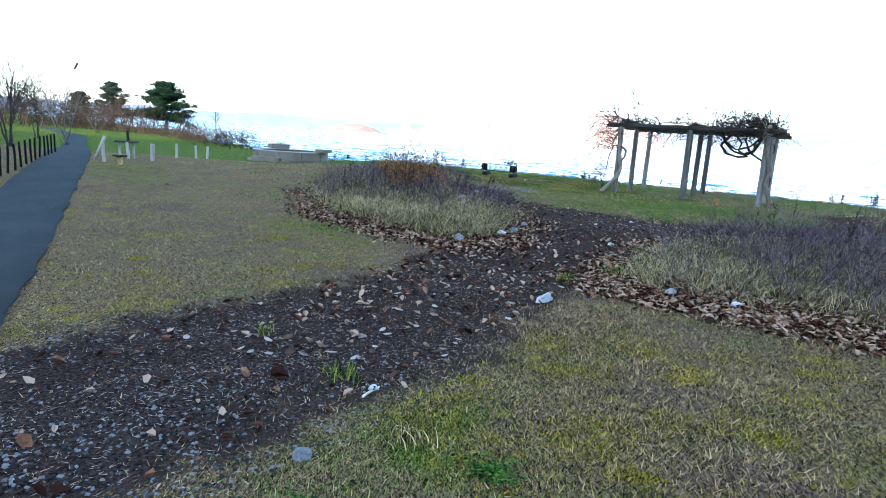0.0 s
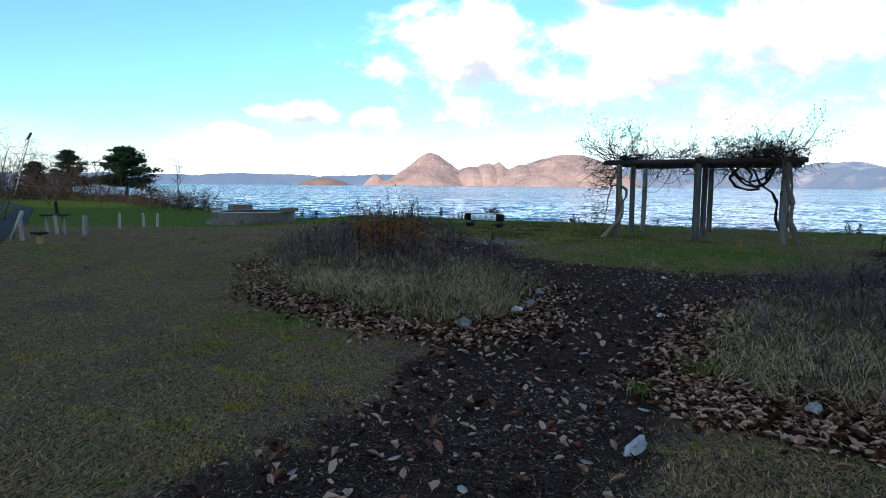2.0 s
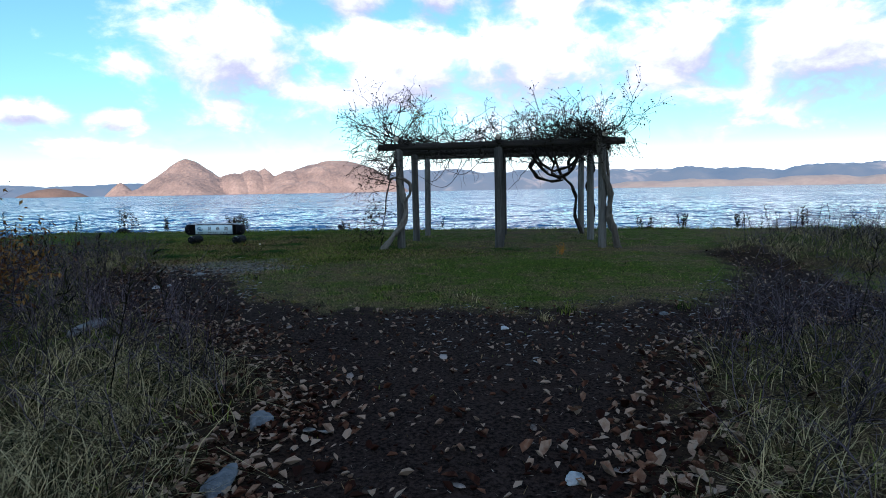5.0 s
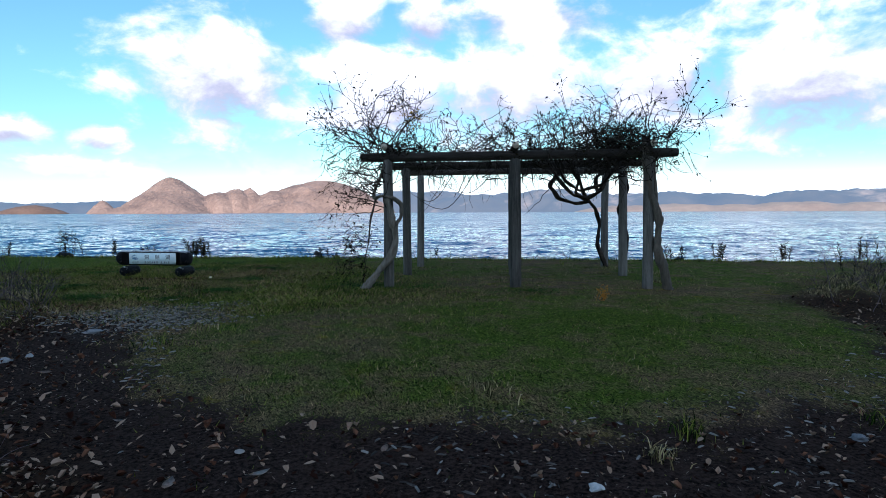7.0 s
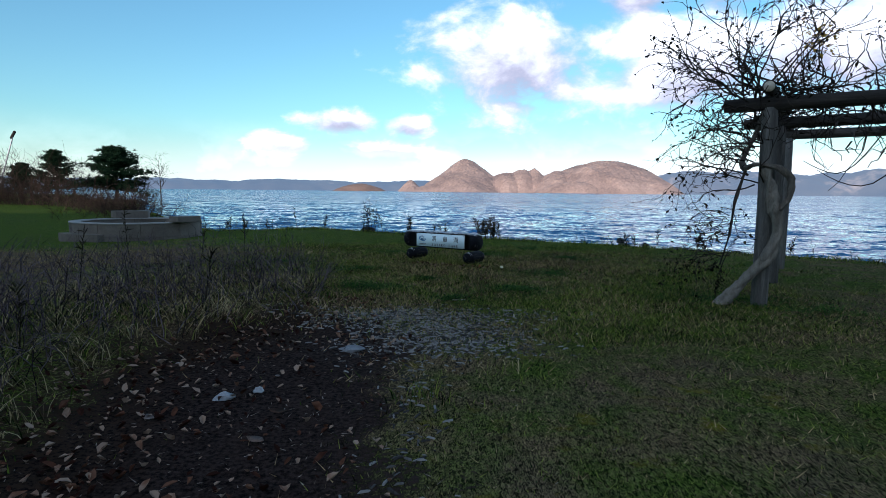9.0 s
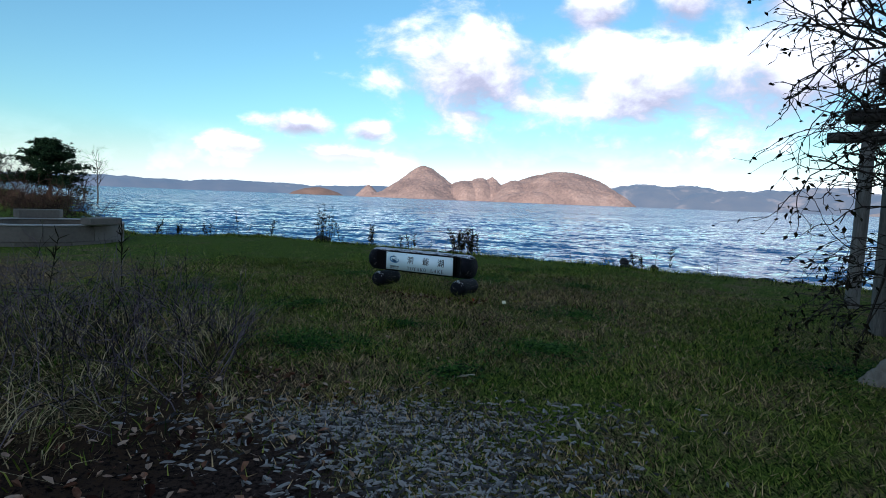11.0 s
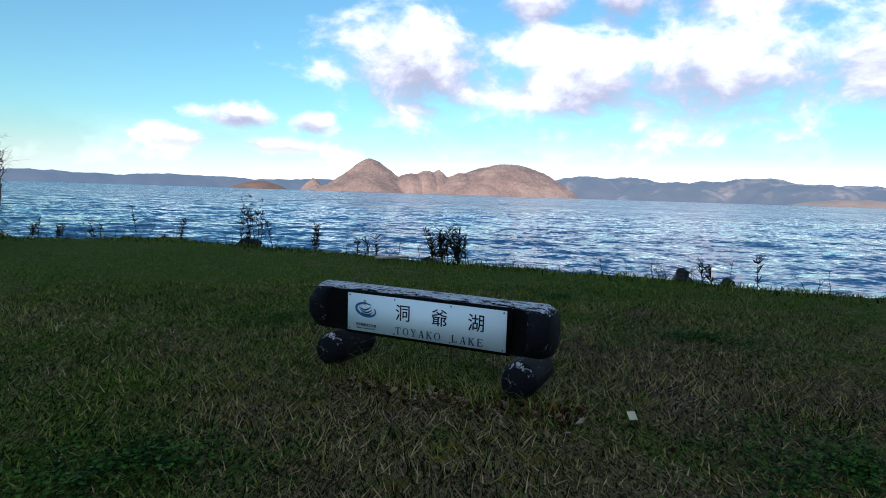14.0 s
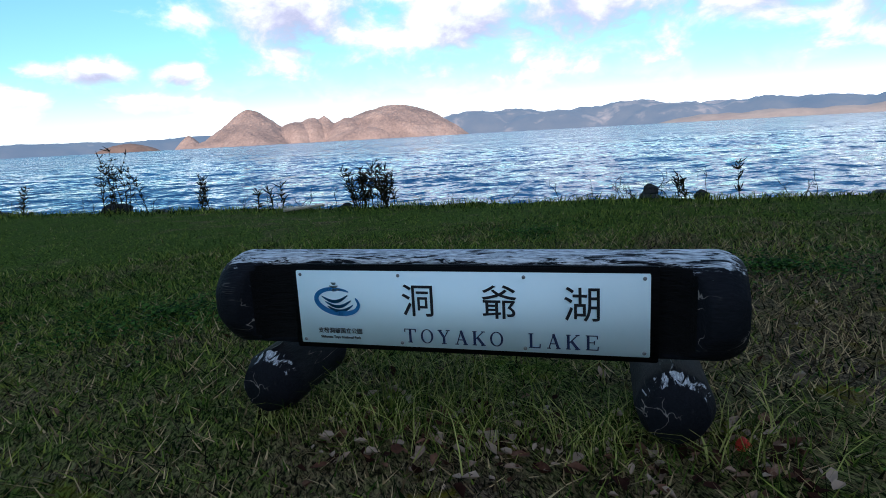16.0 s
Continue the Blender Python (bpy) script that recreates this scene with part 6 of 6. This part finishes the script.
def build_left_shore():
    pine(-50.0, 100, 8.0, 5.0, 61, "broad dark green pine with layered boughs on the shore")
    pine(-59.0, 100, 7.6, 3.4, 62, "dark green pine with an open ragged crown")
    pine(-66.0, 102, 5.8, 3.0, 63, "small dark pine behind the path")
    bare_tree(-35.0, 84, 6.6, 64, "leafless many-stemmed tree on the shore", M_BARK, 0.013)
    bare_tree(-24.5, 36.5, 5.6, 65, "tall leafless tree beside the footpath", M_POST, 0.008)
    bare_tree(-27.0, 40, 5.2, 66, "leafless grey tree beside the footpath", M_POST, 0.008)
    bare_tree(-47.0, 66, 6.0, 67, "leafless tree among brushwood", M_BARK, 0.012)
    bare_tree(-38.5, 62, 5.0, 68, "leafless tree among brushwood", M_BARK, 0.012)
    bare_tree(-18.5, 24.0, 4.2, 69, "leafless grey tree beside the fence", M_BARK, 0.010)
    bare_tree(-20.5, 26.5, 4.6, 70, "leafless grey tree beside the fence", M_BARK, 0.010)
    bare_tree(-31.0, 43.0, 5.4, 73, "leafless grey tree beside the footpath", M_BARK, 0.009)
    # brushwood along the bank and behind the lawn
    rng = np.random.RandomState(71)
    brush = Soup()
    line = [(-58, 84), (-48, 76), (-40, 74), (-32, 68), (-25, 59), (-17, 47.5)]
    for _ in range(820):
        u = rng.rand() * (len(line) - 1)
        i = int(u)
        x = line[i][0] + (line[i + 1][0] - line[i][0]) * (u - i) + 1.6 * rng.randn()
        y = line[i][1] + (line[i + 1][1] - line[i][1]) * (u - i) + 1.2 * rng.randn()
        h = rng.uniform(0.7, 1.5) * (1.6 if x < -38 else 1.0)
        sprout(rng, brush, (x, y, on_land(x, y) - 0.05), (0.5 * rng.randn(), 0.5 * rng.randn(), 1), h, 0.018, 2, 3, 0.2, 3, 0.6)
    stuff(brush.done("brushwood", M_BRUSH, smooth=False), "tangled brown leafless brushwood along the bank", "shrub")
    far = Soup()
    for _ in range(900):
        x, y = rng.uniform(-120, -48), rng.uniform(60, 110)
        sprout(rng, far, (x, y, on_land(x, y) - 0.1), (0.3 * rng.randn(), 0.3 * rng.randn(), 1), rng.uniform(2, 5), 0.05, 2, 3, 0.18, 3, 0.5)
    stuff(far.done("far_woods", M_BRUSH, smooth=False), "distant leafless brown woods", "trees")
    # lamp mast and a far white building
    x, y = -66, 97
    mast = thing("crane_boom", pose(x, y, on_land(x, y), 0, 15, 20), "thin leaning grey crane boom behind the trees", "crane")
    part("shaft", pole(9.8, 0.10, 99), M_STEEL, mast)
    part("tip", slab(0.35, 0.3, 1.3, 0.08), M_BARK, mast).matrix_basis = pose(0, 0, 9.7, 0, 12, 0)
    x, y = -66, 76
    hut = thing("far_building", pose(x, y, on_land(x, y), 0, 0, 25), "small distant white building behind trees", "building")
    part("wall", slab(9, 5, 3.2, 0.05), M_WHITE, hut).matrix_basis = pose(0, 0, 1.6)
    bm = slab(9.8, 5.8, 0.5, 0.1)
    part("roof", bm, M_BARK, hut).matrix_basis = pose(0, 0, 3.4)


def build_shore_weeds():
    """Rank weeds and dock stalks on the crest of the bank."""
    rng = np.random.RandomState(81)
    line = np.array(SHORE)
    xs = rng.uniform(-22, 26, 30000)
    ys = np.interp(xs, line[:, 0], line[:, 1]) + 0.45 * rng.randn(30000) - 0.15
    p = np.column_stack([xs, ys])
    thick = 0.5 + 0.5 * wobble(xs, ys, 1.1, 0.2)
    p = p[rng.rand(len(p)) < 0.25 + 0.75 * thick]
    v, f = blades(rng, p, 0.05 + 0.12 * (0.5 + 0.5 * wobble(p[:, 0], p[:, 1], 0.9, 4)) * (0.5 + 0.5 * wobble(p[:, 0], p[:, 1], 3.7, 1)), 0.006, 1.3, 2)
    stuff(np_mesh("bank_grass", v, f, M_LUSH), "rank dark grass along the lake bank", "grass")
    low = Soup()
    for _ in range(300):
        x = rng.uniform(-20, 24)
        y = np.interp(x, line[:, 0], line[:, 1]) + 0.3 * rng.randn() + 0.1
        sprout(rng, low, (x, y, on_land(x, y)), (0.4 * rng.randn(), 0.4 * rng.randn(), 1), rng.uniform(0.12, 0.34) * (1.4 if x < -4 or x > 13 else 1), 0.006, 2, 3, 0.2, 3, 0.5)
    stuff(low.done("bank_weeds", M_WEED, smooth=False), "dark dry weeds along the lake bank", "weed")
    spots = [(-1.35, 34.6, 1.05, 7), (-0.95, 34.2, 0.7, 3), (0.1, 33.7, 0.6, 4), (1.3, 32.6, 0.45, 3), (2.6, 31.9, 0.68, 14), (2.9, 31.75, 0.6, 10), (6.3, 29.2, 0.36, 2), (6.95, 28.8, 0.5, 1), (-3.4, 36.2, 0.5, 2), (-4.5, 36.9, 0.8, 1), (-6, 37.8, 0.45, 3),
             (-7.4, 38.8, 0.45, 4), (-8.4, 39.5, 0.55, 4), (9.2, 27.2, 0.5, 1), (14.5, 23.2, 0.4, 4), (15.6, 22.5, 0.5, 5), (17, 21.6, 0.5, 5), (18.5, 20.6, 0.6, 5)]
    for x, y, h, n in spots:
        clump = thing("dock_weed", pose(x, y, on_land(x, y)), "tall dark withered dock stalks on the bank", "weed", "dock stalks on the bank")
        for k in range(n):
            s = Soup()
            q = (0.10 * rng.randn(), 0.10 * rng.randn())
            pts, _d = wander(rng, (*q, -0.04), (0.13 * rng.randn(), 0.13 * rng.randn(), 1), h * rng.uniform(0.7, 1.1), 7, 0.05)
            s.tube(pts, np.linspace(0.008, 0.003, 8), 4)
            for _ in range(26):
                i = rng.randint(2, 8)
                w, _d = wander(rng, pts[i], (rng.randn(), rng.randn(), 1.1), rng.uniform(0.05, 0.16), 3, 0.2)
                s.tube(w, [0.004, 0.008, 0.008, 0.002], 3)
            s.done("stalk", M_WEED, clump, smooth=False)


def build_bed_shrub():
    """The rust-leaved bush in the wild bed."""
    rng = np.random.RandomState(91)
    x, y = -1.25, 15.4
    bush = thing("rusty_bush", pose(x, y, on_land(x, y)), "low bush with rust-orange autumn leaves in the wild bed", "shrub")
    wood, ends = Soup(), []
    for _ in range(70):
        sprout(rng, wood, (0.30 * rng.randn(), 0.35 * rng.randn(), -0.03), (0.3 * rng.randn(), 0.3 * rng.randn(), 1), rng.uniform(0.4, 0.85), 0.006, 2, 4, 0.12, 3, 0.4, 0, ends)
    wood.done("branchwork", M_TWIG, bush)
    leaves = Soup()
    shape = np.array([(-0.5, 0, 0), (0, -0.25, 0.05), (0.6, 0, 0), (0, 0.25, 0.05)])
    for q in ends:
        for _ in range(4):
            if rng.rand() < 0.6:
                r = np.array(Euler((rng.uniform(-1.2, 1.2), rng.uniform(-1.2, 1.2), rng.uniform(0, 6.28))).to_matrix())
                leaves.add((shape * rng.uniform(0.035, 0.07)) @ r.T + q + 0.05 * rng.randn(3), [(0, 1, 2), (0, 2, 3)])
    leaves.done("leaves", M_RUST, bush, smooth=False)


def build_orange_shoots():
    """A few orange-leaved shoots in the lawn before the pergola."""
    rng = np.random.RandomState(19)
    x, y = 7.83, 18.02
    s = Soup()
    for _ in range(9):
        pts, _d = wander(rng, (0.05 * rng.randn(), 0.05 * rng.randn(), -0.01), (0.3 * rng.randn(), 0.3 * rng.randn(), 1), rng.uniform(0.12, 0.3), 5, 0.15)
        s.tube(pts, np.linspace(0.004, 0.002, 6), 3)
        for q in pts[2:]:
            w, _d = wander(rng, q, rng.randn(3), 0.04, 2, 0.2)
            s.tube(w, (0.003, 0.010, 0.002), 3)
    ob = s.done("orange_sapling", M_ORANGE, smooth=False)
    ob.matrix_basis = pose(x, y, on_land(x, y))
    tagged(ob, "tiny sapling with orange leaves in the lawn", "sapling")


def build_litter():
    x, y = 2.67, 24.0
    bm = slab(0.046, 0.05, 0.003, 0.0005, 1)
    bmesh.ops.subdivide_edges(bm, edges=bm.edges[:], cuts=3)
    for v in bm.verts:
        v.co.z += 0.004 * math.sin(40 * v.co.x) + 1.2 * v.co.y ** 2
    ob = part("paper_scrap", bm, M_PAPER)
    ob.matrix_basis = pose(x, y, on_land(x, y) + 0.036, 40, 6, 10)
    tagged(ob, "small yellowed square of paper on the grass", "litter")
    x, y = 2.3, 24.17
    ob = part("red_scrap", stone_mesh(99, 0.03, 0.022, 0.03), M_RED)
    ob.matrix_basis = pose(x, y, on_land(x, y) + 0.025)
    tagged(ob, "crumpled bright red scrap in the grass", "litter")
    rng = np.random.RandomState(5)
    for x, y, ln, turn in ((-0.55, 3.75, 0.22, 70), (1.9, 20.9, 0.16, 20), (-0.4, 34.3, 0.9, -30), (1.4, 32.2, 0.7, 10), (2.55, 20.0, 0.14, 80)):
        s = Soup()
        pts, _d = wander(rng, (0, 0, 0), (1, 0, 0), ln, 6, 0.10)
        pts[:, 2] = 0
        s.tube(pts, np.linspace(0.011, 0.006, 7) * (3 if ln > 0.5 else 1), 6)
        ob = s.done("stick", M_END)
        ob.matrix_basis = pose(x, y, on_land(x, y) + (0.03 if ln > 0.5 else 0.01), 0, 0, turn)
        tagged(ob, "bleached pale stick lying on the ground", "stick")


M_BEAM2 = material("dark_round_beam", [(0.020, 0.016, 0.014), (0.055, 0.046, 0.040), (0.12, 0.10, 0.088)], 3.0, 0.9, 0.7, 22, stretch=(6, 6, 0.5), spread=0.3)
M_ORANGE = material("orange_leaves", [(0.28, 0.10, 0.012), (0.50, 0.22, 0.02)], 8.0, 0.8, 0, spread=0.5)
M_GOLD = material("yellow_leaf", [(0.25, 0.15, 0.02), (0.42, 0.28, 0.03)], 8.0, 0.8, 0, per="island", spread=0.5)

build_pergola()
build_vines()
build_name_board()
build_basin()
build_stakes()
build_fence()
build_left_shore()
build_shore_weeds()
build_bed("wild_bed", BED_A, 14000, 950, 30, 101, lambda x, y: np.clip(1.15 - (y - 10.2 + 0.25 * x) / 3.6, 0.05, 1), "first wild bed")
build_bed("wild_bed", BED_B, 5500, 1500, 20, 102, lambda x, y: np.clip(1.1 - (x - 2.2) / 3.2, 0.12, 1), "second wild bed")
build_bed("wild_bed", BED_C, 3000, 420, 30, 103, lambda x, y: np.clip(0.12 + 0 * x, 0, 1), "far wild bed")
build_bed_shrub()
build_stones()
build_litter()
build_orange_shoots()
build_tufts()
build_moss()
build_gravel()
build_leaves()
build_debris()
build_lawn()
